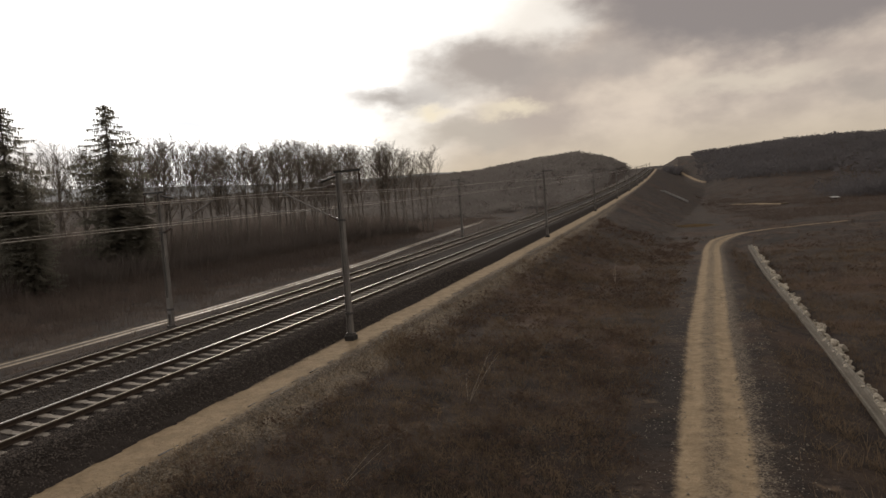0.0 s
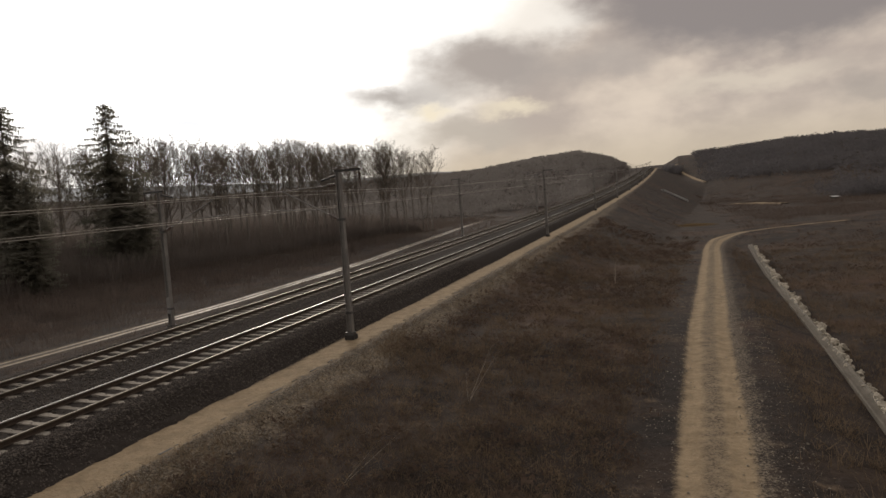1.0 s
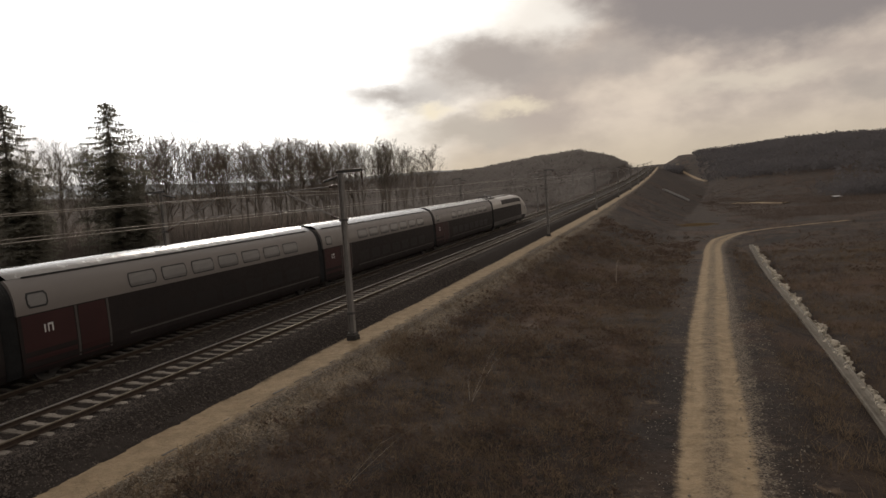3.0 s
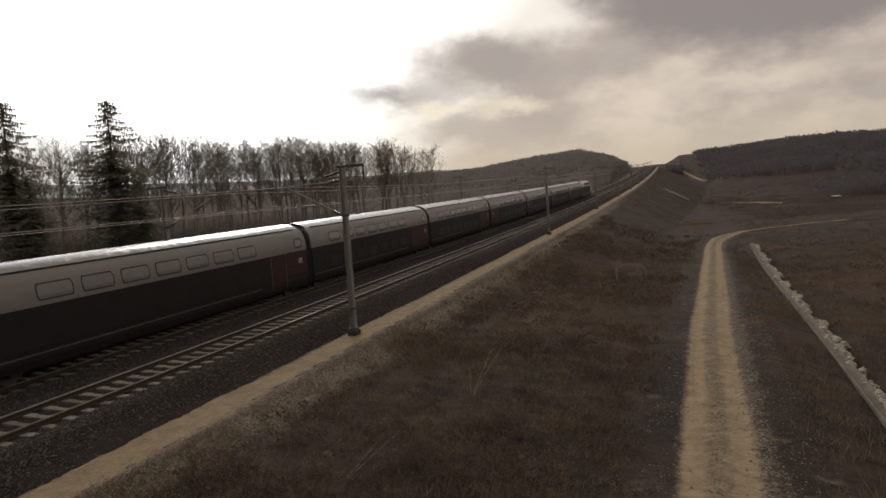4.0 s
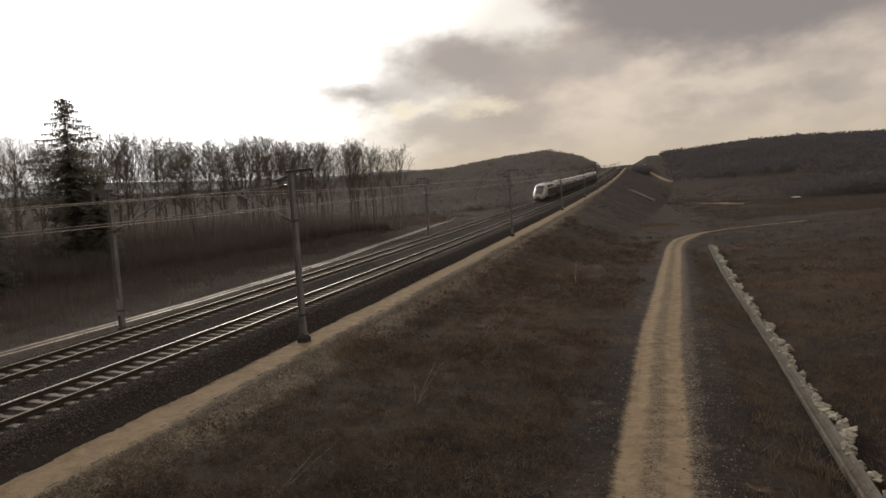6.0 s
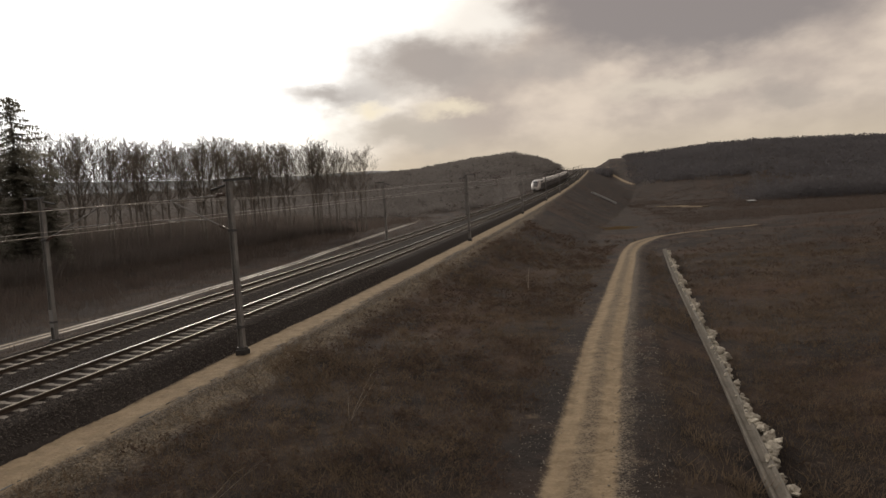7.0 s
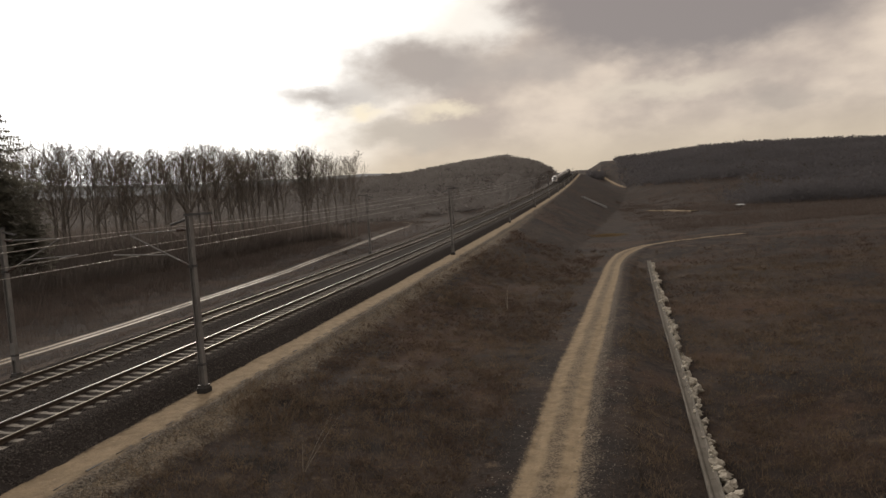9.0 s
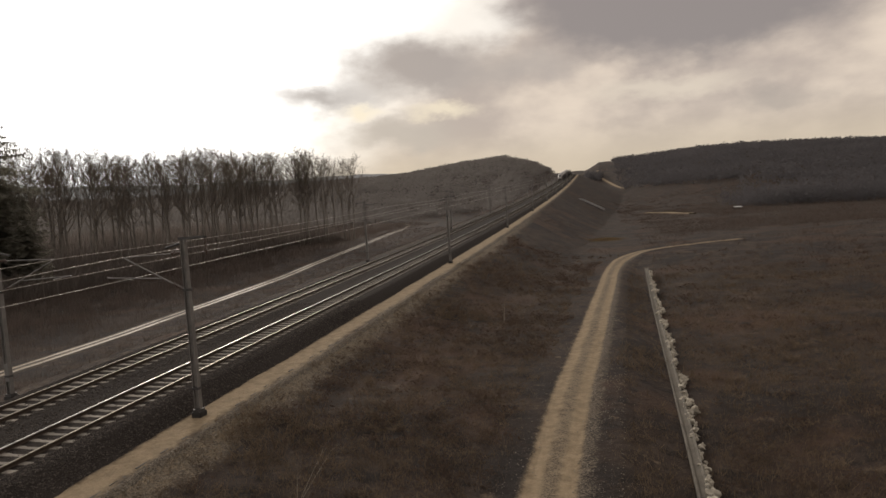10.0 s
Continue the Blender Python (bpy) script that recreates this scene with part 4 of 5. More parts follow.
def build_power_car():
    """Nose toward +y; the middle of the car is the origin."""
    t = thing("power_car", "streamlined high-speed power car with pale nose and dark sides", "train car", group="train cars")
    Y = lambda d: POWER / 2 - d
    secs = [power_section(d) for d in D_SEC]
    bins = {}
    for i in range(len(D_SEC) - 1):
        dm = (D_SEC[i] + D_SEC[i + 1]) / 2
        for j in range(len(POWER_FR) - 1):
            name = "shell"
            if dm > 5.6 and j == 1:
                name = "sill"
            elif dm > 5.6 and j < 1:
                name = "skirt"
            elif dm > 5.6 and j < 5:
                name = "side_band"
            # skirt, and shade painted on the lower nose flank with the same material
            elif dm < 5.6 and (j < 1 or (dm > 2.6 and j < 2)):
                name = "skirt"
            elif 5.7 < dm < 15.6 and j in (6, 7):
                name = "grille_band"
            elif 2.1 < dm < 4.0 and j >= 9:
                name = "windscreen"
            elif 0.3 < dm < 2.1 and j >= 8:
                name = "nose_mask"
            elif 0.3 < dm < 4.5 and j == 8 - (dm < 2.1):
                name = "nose_sweep"
            bins.setdefault(name, []).append((i, j))
    info = {"shell": (M_WHITE, "pale grey body shell"), "skirt": (M_SKIRT, "grimy dark skirt, with painted shade low on the nose sides"), "side_band": (M_DARK, "dark brown side band"), "sill": (M_CREAM, "dim grey sill below the dark band"),
            "grille_band": (M_DARK, "black grille band"), "windscreen": (M_GLASS, "dark raked windscreen"), "nose_mask": (M_NOSE, "dark grey nose panel"),
            "nose_sweep": (M_SWEEP, "wine-red sweep beside the windscreen")}
    for name, cells in bins.items():
        bm = bmesh.new()
        vert = {}

        def vtx(i, j, s):
            x, h = secs[i][j]
            key = (i, j, s if x > 1e-6 else 0)
            if key not in vert:
                vert[key] = bm.verts.new((s * x, Y(D_SEC[i]), h))
            return vert[key]
        for i, j in cells:
            for s in (1, -1):
                q = [vtx(i, j, s), vtx(i + 1, j, s), vtx(i + 1, j + 1, s), vtx(i, j + 1, s)]
                q = list(dict.fromkeys(q))
                if len(q) > 2:
                    bm.faces.new(q)
        part(name, bm, info[name][0], t, info[name][1], True)
    bm = bmesh.new()
    a = [(x, h) for x, h in secs[0]]
    bm.faces.new([bm.verts.new((x, Y(0), h)) for x, h in a + [(-x, h) for x, h in a[::-1][1:]]])
    part("coupler_hatch", bm, M_MASK, t)
    bm = bmesh.new()
    a = secs[-1]
    bm.faces.new([bm.verts.new((x, Y(19.65), h)) for x, h in a + [(-x, h) for x, h in a[::-1][1:]]])
    part("end_wall", bm, M_RUBBER, t)
    bm = bmesh.new()
    strip(bm, [(1.2, 0.5), (1.3, 1.2), (1.3, 3.0), (1.1, 3.4), (0.6, 3.65), (0.0, 3.7)], Y(19.65), Y(20.02))
    bmesh.ops.remove_doubles(bm, verts=bm.verts, dist=0.001)
    part("bellows", bm, M_RUBBER, t)

    def at(d, h):
        sec = power_section(d)
        return float(np.interp(h, [q[1] for q in sec], [q[0] for q in sec]))

    def plate(bm, s, pts, out):
        bm.faces.new([bm.verts.new((s * (at(d, h) + out), Y(d), h)) for d, h in (pts if s > 0 else pts[::-1])])
    for s in (-1, 1):
        bm = bmesh.new()
        plate(bm, s, [(3.25, 2.42), (3.95, 2.38), (4.05, 2.58), (3.95, 2.86), (3.5, 2.80)], 0.012)
        part("cab_window", bm, M_GLASS, t, "small dark cab side window")
        bm = bmesh.new()
        plate(bm, s, [(4.75, 0.95), (4.80, 0.95), (4.80, 2.9), (4.75, 2.9)], 0.008)
        plate(bm, s, [(5.45, 0.95), (5.50, 0.95), (5.50, 2.9), (5.45, 2.9)], 0.008)
        plate(bm, s, [(4.75, 2.9), (5.5, 2.9), (5.5, 2.95), (4.75, 2.95)], 0.008)
        part("cab_door", bm, M_MASK, t, "outline of the cab door")
        # emblem in plain shapes: two short bars, a ring and two bars
        bm = bmesh.new()
        for d0 in (2.35, 2.85, 3.65, 3.8):
            plate(bm, s, [(d0, 1.75), (d0 + 0.06, 1.75), (d0 + 0.06, 2.1), (d0, 2.1)], 0.012)
        for d0, d1, hh in ((2.35, 2.6, 2.05), (3.5, 3.65, 1.76)):
            plate(bm, s, [(d0, hh), (d1, hh), (d1, hh + 0.05), (d0, hh + 0.05)], 0.012)
        for k in range(16):
            a0, a1 = k * math.pi / 8, (k + 1) * math.pi / 8
            plate(bm, s, [(3.18 + 0.22 * math.cos(a0), 1.93 + 0.27 * math.sin(a0)), (3.18 + 0.28 * math.cos(a0), 1.93 + 0.33 * math.sin(a0)),
                          (3.18 + 0.28 * math.cos(a1), 1.93 + 0.33 * math.sin(a1)), (3.18 + 0.22 * math.cos(a1), 1.93 + 0.27 * math.sin(a1))], 0.012)
        part("emblem", bm, M_DARK, t, "dark painted emblem")
        bm = bmesh.new()
        for k in range(9):
            plate(bm, s, [(8.2 + k, 0.8), (8.9 + k, 0.8), (8.9 + k, 0.86), (8.2 + k, 0.86)], 0.01)
        part("side_trim", bm, M_SKIRT, t)
        bm = bmesh.new()
        tube(bm, (s * 0.62, Y(0.75), 1.32), (s * 0.66, Y(0.42), 1.28), 0.13, 0.12, 16)
        part("headlight", bm, M_LAMP, t, "clear round headlight")
        bm = bmesh.new()
        tube(bm, (s * 0.02, Y(2.9), power_section(2.9)[-1][1] + 0.03), (s * 0.55, Y(2.45), power_section(2.45)[-2][1] + 0.02), 0.014)
        part("wiper", bm, M_RUBBER, t)
    # roof: ribs, hatches and the pantograph well
    bm = bmesh.new()
    for k in range(6):
        box(bm, -0.55, 0.55, Y(9.3 + 1.25 * k) - 0.45, Y(9.3 + 1.25 * k) + 0.45, 3.82, 3.91, 0.03)
    part("roof_hatches", bm, M_ROOF, t)
    bm = bmesh.new()
    box(bm, -0.9, 0.9, Y(18.8), Y(16.4), 3.8, 3.90, 0.03)
    part("pantograph_well", bm, M_DARKSTEEL, t)
    bm = bmesh.new()
    for s in (-1, 1):
        for q in (17.0, 18.6):
            tube(bm, (s * 0.5, Y(q), 3.88), (s * 0.5, Y(q), 4.10), 0.07)
    tube(bm, (-0.5, Y(17.0), 4.10), (0.5, Y(17.0), 4.10), 0.035)
    tube(bm, (-0.5, Y(18.6), 4.10), (0.5, Y(18.6), 4.10), 0.035)
    for s in (-1, 1):
        tube(bm, (s * 0.5, Y(17.0), 4.10), (s * 0.5, Y(18.6), 4.10), 0.03)
    tube(bm, (0, Y(18.4), 4.12), (0, Y(16.9), 4.46), 0.045)
    tube(bm, (0, Y(16.9), 4.46), (0, Y(18.0), 4.63), 0.03)
    tube(bm, (-0.72, Y(18.0), 4.65), (0.72, Y(18.0), 4.65), 0.025)
    for s in (-1, 1):
        tube(bm, (s * 0.72, Y(18.0), 4.65), (s * 0.95, Y(18.0), 4.52), 0.02)
    part("pantograph", bm, M_DARKSTEEL, t, "folded pantograph arm")
    bogie(t, Y(4.9))
    bogie(t, Y(16.4))
    return t


lead_car = build_power_car()
coach_a = build_coach(False)
coach_b = build_coach(True)
tail_car = copy_thing(lead_car, Matrix())
coaches = [coach_a, copy_thing(coach_a, Matrix()), copy_thing(coach_a, Matrix()), copy_thing(coach_a, Matrix()), coach_b, copy_thing(coach_b, Matrix()), copy_thing(coach_b, Matrix())]
TRAIN_T = [0, 1, 2, 2.5, 4, 4.5, 5, 5.5, 6, 7.5, 8, 9, 10]
TRAIN_Y = [-142, -63.5, 14.4, 53.35, 164.5, 201.3, 238.2, 274.5, 309.8, 414.0, 449.3, 519.8, 590.1]


def motions():
    cars = [(lead_car, POWER / 2, 0)] + [(c, POWER + PITCH * (i + 0.5), 0) for i, c in enumerate(coaches)] + [(tail_car, TOTAL - POWER / 2, 180)]
    for ob, back, turn in cars:
        rows = []
        for k in range(21):
            t = k * 0.5
            y = float(np.interp(t, TRAIN_T, TRAIN_Y)) - back
            up = math.degrees(math.atan2(float(rail_z(y + 7) - rail_z(y - 7)), 14.0))
            rows.append((t, pose(FAR, y, float(rail_z(y + 7) + rail_z(y - 7)) / 2, up) @ pose(0, 0, 0, 0, 0, turn)))
        walk(ob, rows)


# ---- trees ----
def prisms(segs, sides=4):
    """Open tubes from segments (a, b, ra, rb)."""
    A = np.array([s[0] for s in segs], float)
    B = np.array([s[1] for s in segs], float)
    ra = np.array([s[2] for s in segs])[:, None, None]
    rb = np.array([s[3] for s in segs])[:, None, None]
    d = B - A
    d /= np.linalg.norm(d, axis=1)[:, None] + 1e-9
    ref = np.where(np.abs(d[:, 2:3]) > 0.9, [[1.0, 0, 0]], [[0, 0, 1.0]])
    u = np.cross(d, ref)
    u /= np.linalg.norm(u, axis=1)[:, None]
    w = np.cross(d, u)
    ang = np.arange(sides) * 2 * np.pi / sides
    ring = np.cos(ang)[None, :, None] * u[:, None] + np.sin(ang)[None, :, None] * w[:, None]
    v = np.concatenate([A[:, None] + ring * ra, B[:, None] + ring * rb], 1)
    n = len(segs)
    f = []
    for j in range(sides):
        k = (j + 1) % sides
        f += [(j, k, sides + k), (j, sides + k, sides + j)]
    f = np.array(f)[None] + (np.arange(n) * 2 * sides)[:, None, None]
    return v.reshape(-1, 3), f.reshape(-1, 3)


def bare_tree(seed, height):
    """Slim forest tree: a straight stem that breaks into steep, upswept limbs under a close, even crown."""
    rs = random.Random(seed)
    trunk, limbs = [], []
    p, r = Vector((0, 0, -0.3)), 0.19 + 0.004 * height
    pts = [p.copy()]
    lean = Vector((rs.uniform(-0.05, 0.05), rs.uniform(-0.05, 0.05), 0))
    n = 10
    for i in range(n):
        q = p + Vector((lean.x + rs.uniform(-0.05, 0.05), lean.y + rs.uniform(-0.05, 0.05), 1)) * (height * 0.84 / n)
        r2 = r * (0.90 if i < 5 else 0.72)
        trunk.append((p, q, r, r2))
        p, r = q, r2
        pts.append(p.copy())

    def grow(p, d, length, r, depth):
        steps = 4 if depth > 1 else 3
        for i in range(steps):
            d = (d + Vector((rs.uniform(-0.26, 0.26), rs.uniform(-0.26, 0.26), rs.uniform(0.0, 0.2) if depth > 1 else rs.uniform(-0.12, 0.14)))).normalized()
            q = p + d * (length / steps)
            limbs.append((p, q, max(r, 0.022), max(r * 0.8, 0.014)))
            r *= 0.8
            p = q
            if depth > 0:
                for _ in range(2 if depth == 1 else rs.choice((1, 2))):
                    side = Vector((rs.uniform(-1, 1), rs.uniform(-1, 1), rs.uniform(-0.1, 0.8))).normalized()
                    grow(p, (d * 0.8 + side * 0.6).normalized(), length * rs.uniform(0.38, 0.6), r * 0.6, depth - 1)
    count = rs.randint(10, 13)
    for k in range(count):
        f = 0.40 + 0.58 * (k / (count - 1)) ** 0.8
        i = min(int(f * n), n - 1)
        base = pts[i].lerp(pts[i + 1], f * n - i)
        a = k * 2.4 + rs.uniform(-0.6, 0.6)
        d = Vector((math.cos(a), math.sin(a), rs.uniform(0.8, 1.8))).normalized()
        grow(base, d, height * (0.98 - 0.80 * f) * rs.uniform(0.40, 0.66), 0.10 * (1.35 - f) + 0.02, 2)

    def dome(v):
        top = 0.90 * height - 0.03 * (v.x * v.x + v.y * v.y)
        if v.z > top:
            v = Vector((v.x, v.y, top + 0.11 * height * math.tanh((v.z - top) / (0.14 * height))))
        return v
    # neighbours hold the crown to an even, rounded height
    return trunk, [(dome(a), dome(b), ra, rb) for a, b, ra, rb in limbs]


def tree_thing(name, trunk, limbs, mats, label, cat, group):
    t = thing(name, label, cat, group=group)
    v, f = prisms(trunk, 7)
    fast_tris("trunk", v, f, mats[0], t)
    v, f = prisms(limbs, 3)
    fast_tris("crown", v, f, mats[1], t)
    return t


def spruce(seed, height):
    rs = random.Random(seed)
    trunk = [((0, 0, -0.3), (0, 0, height * 0.5), 0.34, 0.2), ((0, 0, height * 0.5), (0, 0, height), 0.2, 0.02)]
    V, F = [], []
    z = height * 0.06
    while z < height * 0.99:
        f = z / height
        reach = min((1 - f) ** 0.75 * height * 0.40 + 0.15, 5.4)
        if f > 0.62:
            reach *= 1.12
        n = rs.randint(5, 8)
        a0 = rs.random() * 6.28
        for k in range(n):
            if rs.random() < (0.08 if f < 0.55 else 0.15):
                continue
            a = a0 + k * 6.283 / n + rs.uniform(-0.3, 0.3)
            L = reach * rs.uniform(0.55, 1.15)
            ca, sa = math.cos(a), math.sin(a)
            zb, droop, lift = z + rs.uniform(-0.3, 0.3), rs.uniform(0.25, 0.6), rs.uniform(0.15, 0.35)
            steps = max(4, int(L / 0.26))
            for s in range(steps):
                u = (s + rs.random()) / steps
                rr = L * u
                zz = zb - droop * L * u + lift * L * u * u
                w = 0.16 + 0.20 * L * (1 - u) + 0.12 * rs.random()
                for side in (-1, 1):
                    base = len(V)
                    cx, cy = ca * rr, sa * rr
                    e = rs.uniform(0.1, 0.5)
                    tx, ty = ca * (rr + e) - sa * side * w, sa * (rr + e) + ca * side * w
                    V += [(cx - ca * 0.10, cy - sa * 0.10, zz + 0.04), (cx + ca * 0.14, cy + sa * 0.14, zz - 0.04), (tx, ty, zz - rs.uniform(0.0, 0.45))]
                    F.append((base, base + 1, base + 2))
                base = len(V)
                o = rs.uniform(-0.12, 0.12)
                V += [(ca * (rr - 0.10) - sa * o, sa * (rr - 0.10) + ca * o, zz), (ca * (rr + 0.12) - sa * o, sa * (rr + 0.12) + ca * o, zz), (ca * rr, sa * rr, zz - rs.uniform(0.25, 0.8))]
                F.append((base, base + 1, base + 2))
        z += rs.uniform(0.25, 0.45) if f < 0.6 else rs.uniform(0.36, 0.62)
    t = thing("spruce", "tall dark spruce with thin ragged top above bare forest", "tree", group="spruces")
    v, f = prisms(trunk, 8)
    fast_tris("trunk", v, f, M_BARK, t)
    fast_tris("crown", np.array(V), np.array(F), M_NEEDLE, t)
    return t


def build_forest():
    rs = random.Random(5)
    kinds = [tree_thing("bare_tree", *bare_tree(i, 25), (M_BARK, M_TWIG), "tall leafless deciduous tree with upswept grey branches", "tree", "bare forest trees") for i in range(6)]
    # front edge of the wood, from beside the spruces to its end by the lane's bend
    edge = [(-100, 40), (-99, 78), (-96, 112), (-97, 150), (-99, 185), (-93, 206), (-88, 226)]
    used = set()
    spots = []
    for row, (back, step) in enumerate(((0, 3.3), (7, 4.6), (16, 7.5))):
        y = 30.0
        while y < 231 - row * 3:
            x = np.interp(y, [e[1] for e in edge], [e[0] for e in edge]) - back + rs.uniform(-2.2, 2.2)
            if not (188 < y < 196 or 215 < y < 220):
                spots.append((float(x), y + rs.uniform(-1.4, 1.4), rs.uniform(0.92, 1.07) * (1.10 if y > 198 else 1.0) * (0.70 if y < 80 else (1.03 if y < 100 else (1.12 if y < 140 else 1.25)))))
            y += step * rs.uniform(0.75, 1.3)
    for i, (x, y, s) in enumerate(spots):
        k = rs.randrange(6)
        m = pose(x, y, float(ground_z(x, y)), 0, 0, rs.uniform(0, 360)) @ Matrix.Diagonal((s * 0.95, s * 0.95, s, 1))
        if k not in used:
            used.add(k)
            kinds[k].matrix_basis = m
        else:
            c = copy_thing(kinds[k], m)
            c.matrix_basis = m
    s1 = spruce(1, 25.5)
    for i, (x, y, s) in enumerate(((-92, 84.5, 1.18), (-84.5, 60.6, 1.02), (-88, 86, 0.62), (-81, 60.5, 0.62))):
        m = pose(x, y, float(ground_z(x, y)), 0, 0, 77 * i) @ Matrix.Diagonal((s, s, s, 1))
        if i == 0:
            s1.matrix_basis = m
        else:
            copy_thing(s1, m).matrix_basis = m


build_forest()


def spikes(name, px, py, h, w, count, mat, label, cat, seed, splay=0.5, base_w=0.06):
    """Clumps of thin upright blades at the places px, py: height h, spread w, count blades each."""
    rs = np.random.RandomState(seed)
    n = len(px)
    pz = ground_z(px, py)
    N = n * count
    cx, cy, cz = np.repeat(px, count), np.repeat(py, count), np.repeat(pz, count)
    hh, ww = np.repeat(h, count) * rs.uniform(0.45, 1.1, N), np.repeat(w, count)
    a = rs.rand(N) * 6.283
    r = np.sqrt(rs.rand(N)) * ww
    bx, by = cx + np.cos(a) * r, cy + np.sin(a) * r
    b = rs.rand(N) * 6.283
    tipx, tipy = bx + np.cos(b) * hh * splay * rs.rand(N), by + np.sin(b) * hh * splay * rs.rand(N)
    k = rs.rand(N) * 6.283
    dx, dy = np.cos(k) * base_w * hh, np.sin(k) * base_w * hh
    v = np.stack([np.stack([bx - dx, by - dy, cz - 0.03], -1), np.stack([bx + dx, by + dy, cz - 0.03], -1), np.stack([tipx, tipy, cz + hh], -1)], 1)
    f = np.arange(N * 3).reshape(N, 3)
    return tagged(fast_tris(name, v.reshape(-1, 3), f, mat), label, cat, kind="stuff")


def clumps(name, px, py, h, w, count, size, mat, label, cat, seed):
    """Rounded bushy heads, each of count small flakes, at the places px, py: height h, half-width w."""
    rs = np.random.RandomState(seed)
    n = len(px)
    N = n * count
    v = rs.normal(size=(N, 3))
    v /= np.linalg.norm(v, axis=1)[:, None]
    v *= rs.uniform(0.35, 1.0, N)[:, None] ** 0.6
    H, W = np.repeat(h, count), np.repeat(w, count)
    cen = np.stack([np.repeat(px, count) + v[:, 0] * W, np.repeat(py, count) + v[:, 1] * W, np.repeat(ground_z(px, py), count) + H * (0.5 + 0.5 * v[:, 2])], -1)
    sz = (size * rs.uniform(0.6, 1.3, N) * np.sqrt(H * W))[:, None, None]
    a = rs.uniform(-0.7, 0.7, N)
    flat = np.stack([np.cos(a), np.sin(a), 0 * a], -1)
    rise = np.stack([rs.normal(size=N) * 0.25, rs.normal(size=N) * 0.35, np.ones(N)], -1)
    q = rs.uniform(-1.5, 1.5, size=(N, 3, 2))
    tri = cen[:, None] + (q[..., :1] * flat[:, None] + q[..., 1:] * rise[:, None] * 0.8) * sz
    return tagged(fast_tris(name, tri.reshape(-1, 3), np.arange(N * 3).reshape(N, 3), mat), label, cat, kind="stuff")


def build_cover():
    rs = np.random.RandomState(9)
    # dead grass on the slope and the meadow
    n = 52000
    y = 7 + 75 * rs.rand(n) ** 1.7
    x = -12.2 + (26 + y * 0.25) * rs.rand(n)
    d = np.abs(x - lane_x(y))
    wd = x - wall_x(y)
    keep = (d > 1.45 + 0.5 * rs.rand(n)) & ((wd < -0.36) | (wd > 0.42)) & (waves(x * 3.1, y * 3.1, 8) + 0.5 * rs.rand(n) > -0.1)
    x, y = x[keep], y[keep]
    spikes("dead_grass", x, y, rs.uniform(0.08, 0.34, len(x)) * (1 + 0.6 * (waves(x * 2.3, y * 2.3, 41) > 0.35)), np.full(len(x), 0.22), 7, M_STRAW, "tangled tufts of dead straw-coloured grass", "grass", 10, 1.6, 0.035)
    # low bramble and brush on both sides
    n = 24000
    y = -5 + 400 * rs.rand(n) ** 1.15
    x = left_lane_x(y) - 1.8 - (42 + 10 * rs.rand(n) + 0.2 * y) * rs.rand(n) ** 1.35
    keep = waves(x, y, 12) + 1.4 * rs.rand(n) > -0.3
    x, y = x[keep], y[keep]
    spikes("bare_brush", x, y, rs.uniform(0.5, 2.2, len(x)) * np.clip((left_lane_x(y) - x) / 14, 0.4, 1.0), np.full(len(x), 1.0), 13, M_THICKET, "dense bare brown undergrowth before the wood", "brush", 13, 0.7, 0.02)
    n = 15000
    y = 20 + 205 * rs.rand(n)
    x = np.interp(y, [40, 78, 112, 150, 190, 214], [-84, -86, -89, -95, -99, -97]) + 5 - 60 * rs.rand(n)
    spikes("forest_undergrowth", x, y, rs.uniform(2.2, 6.5, n) * np.interp(x, [-130, -100, -88], [1.6, 1.3, 0.75]), np.full(n, 1.8), 13, M_UNDER, "dark leafless undergrowth beneath the trees", "undergrowth", 14, 0.6, 0.02)
    n = 20000
    y = 12 + 380 * rs.rand(n) ** 1.3
    x = wall_x(np.minimum(y, 100)) + 1.2 + (60 + 0.35 * y) * rs.rand(n)
    keep = waves(x * 1.4, y * 1.4, 15) + 0.5 * rs.rand(n) > 0.25
    x, y = x[keep], y[keep]
    spikes("meadow_brush", x, y, rs.uniform(0.12, 0.5, len(x)) * (1 + y / 200), np.full(len(x), 1.1), 12, M_BRUSH, "low bare bramble patches in the meadow", "brush", 16, 1.6, 0.03)
    # far woods on the hills, down to the edge of the fields
    n = 44000
    az = rs.uniform(-30, 64, n)
    r = 250 + 850 * rs.rand(n) ** 0.8
    x, y = -np.sin(np.radians(az)) * r, np.cos(np.radians(az)) * r
    up = np.degrees(np.arctan2(ground_z(x, y) - 5.3, r))
    low = np.interp(az, [-30, -16, -9, -5, -1.5, 0, 3.5, 6, 16], [0.3, 0.35, 1.05, 0.9, 0.7, 2.6, 2.6, -0.1, -0.6]) + 0.22 * waves(x * 0.4, y * 0.4, 61) + 0.25 * rs.rand(n)
    keep = (np.abs(x + 19) > 40) & (up > low)
    # left hills take the colour with painted haze, right hills the darker one
    for side, name, mat in ((az > 2, "far_woods", M_HAZEWOODS), (az <= 2, "hill_woods", M_WOODS)):
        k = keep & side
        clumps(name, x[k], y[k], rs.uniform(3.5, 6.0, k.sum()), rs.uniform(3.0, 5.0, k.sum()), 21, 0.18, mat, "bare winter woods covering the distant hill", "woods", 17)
    # rough scrub over the valley fields, thinning to the open
    n = 26000
    az = rs.uniform(-30, 0.5, n)
    r = 150 + 330 * rs.rand(n)
    x, y = -np.sin(np.radians(az)) * r, np.cos(np.radians(az)) * r
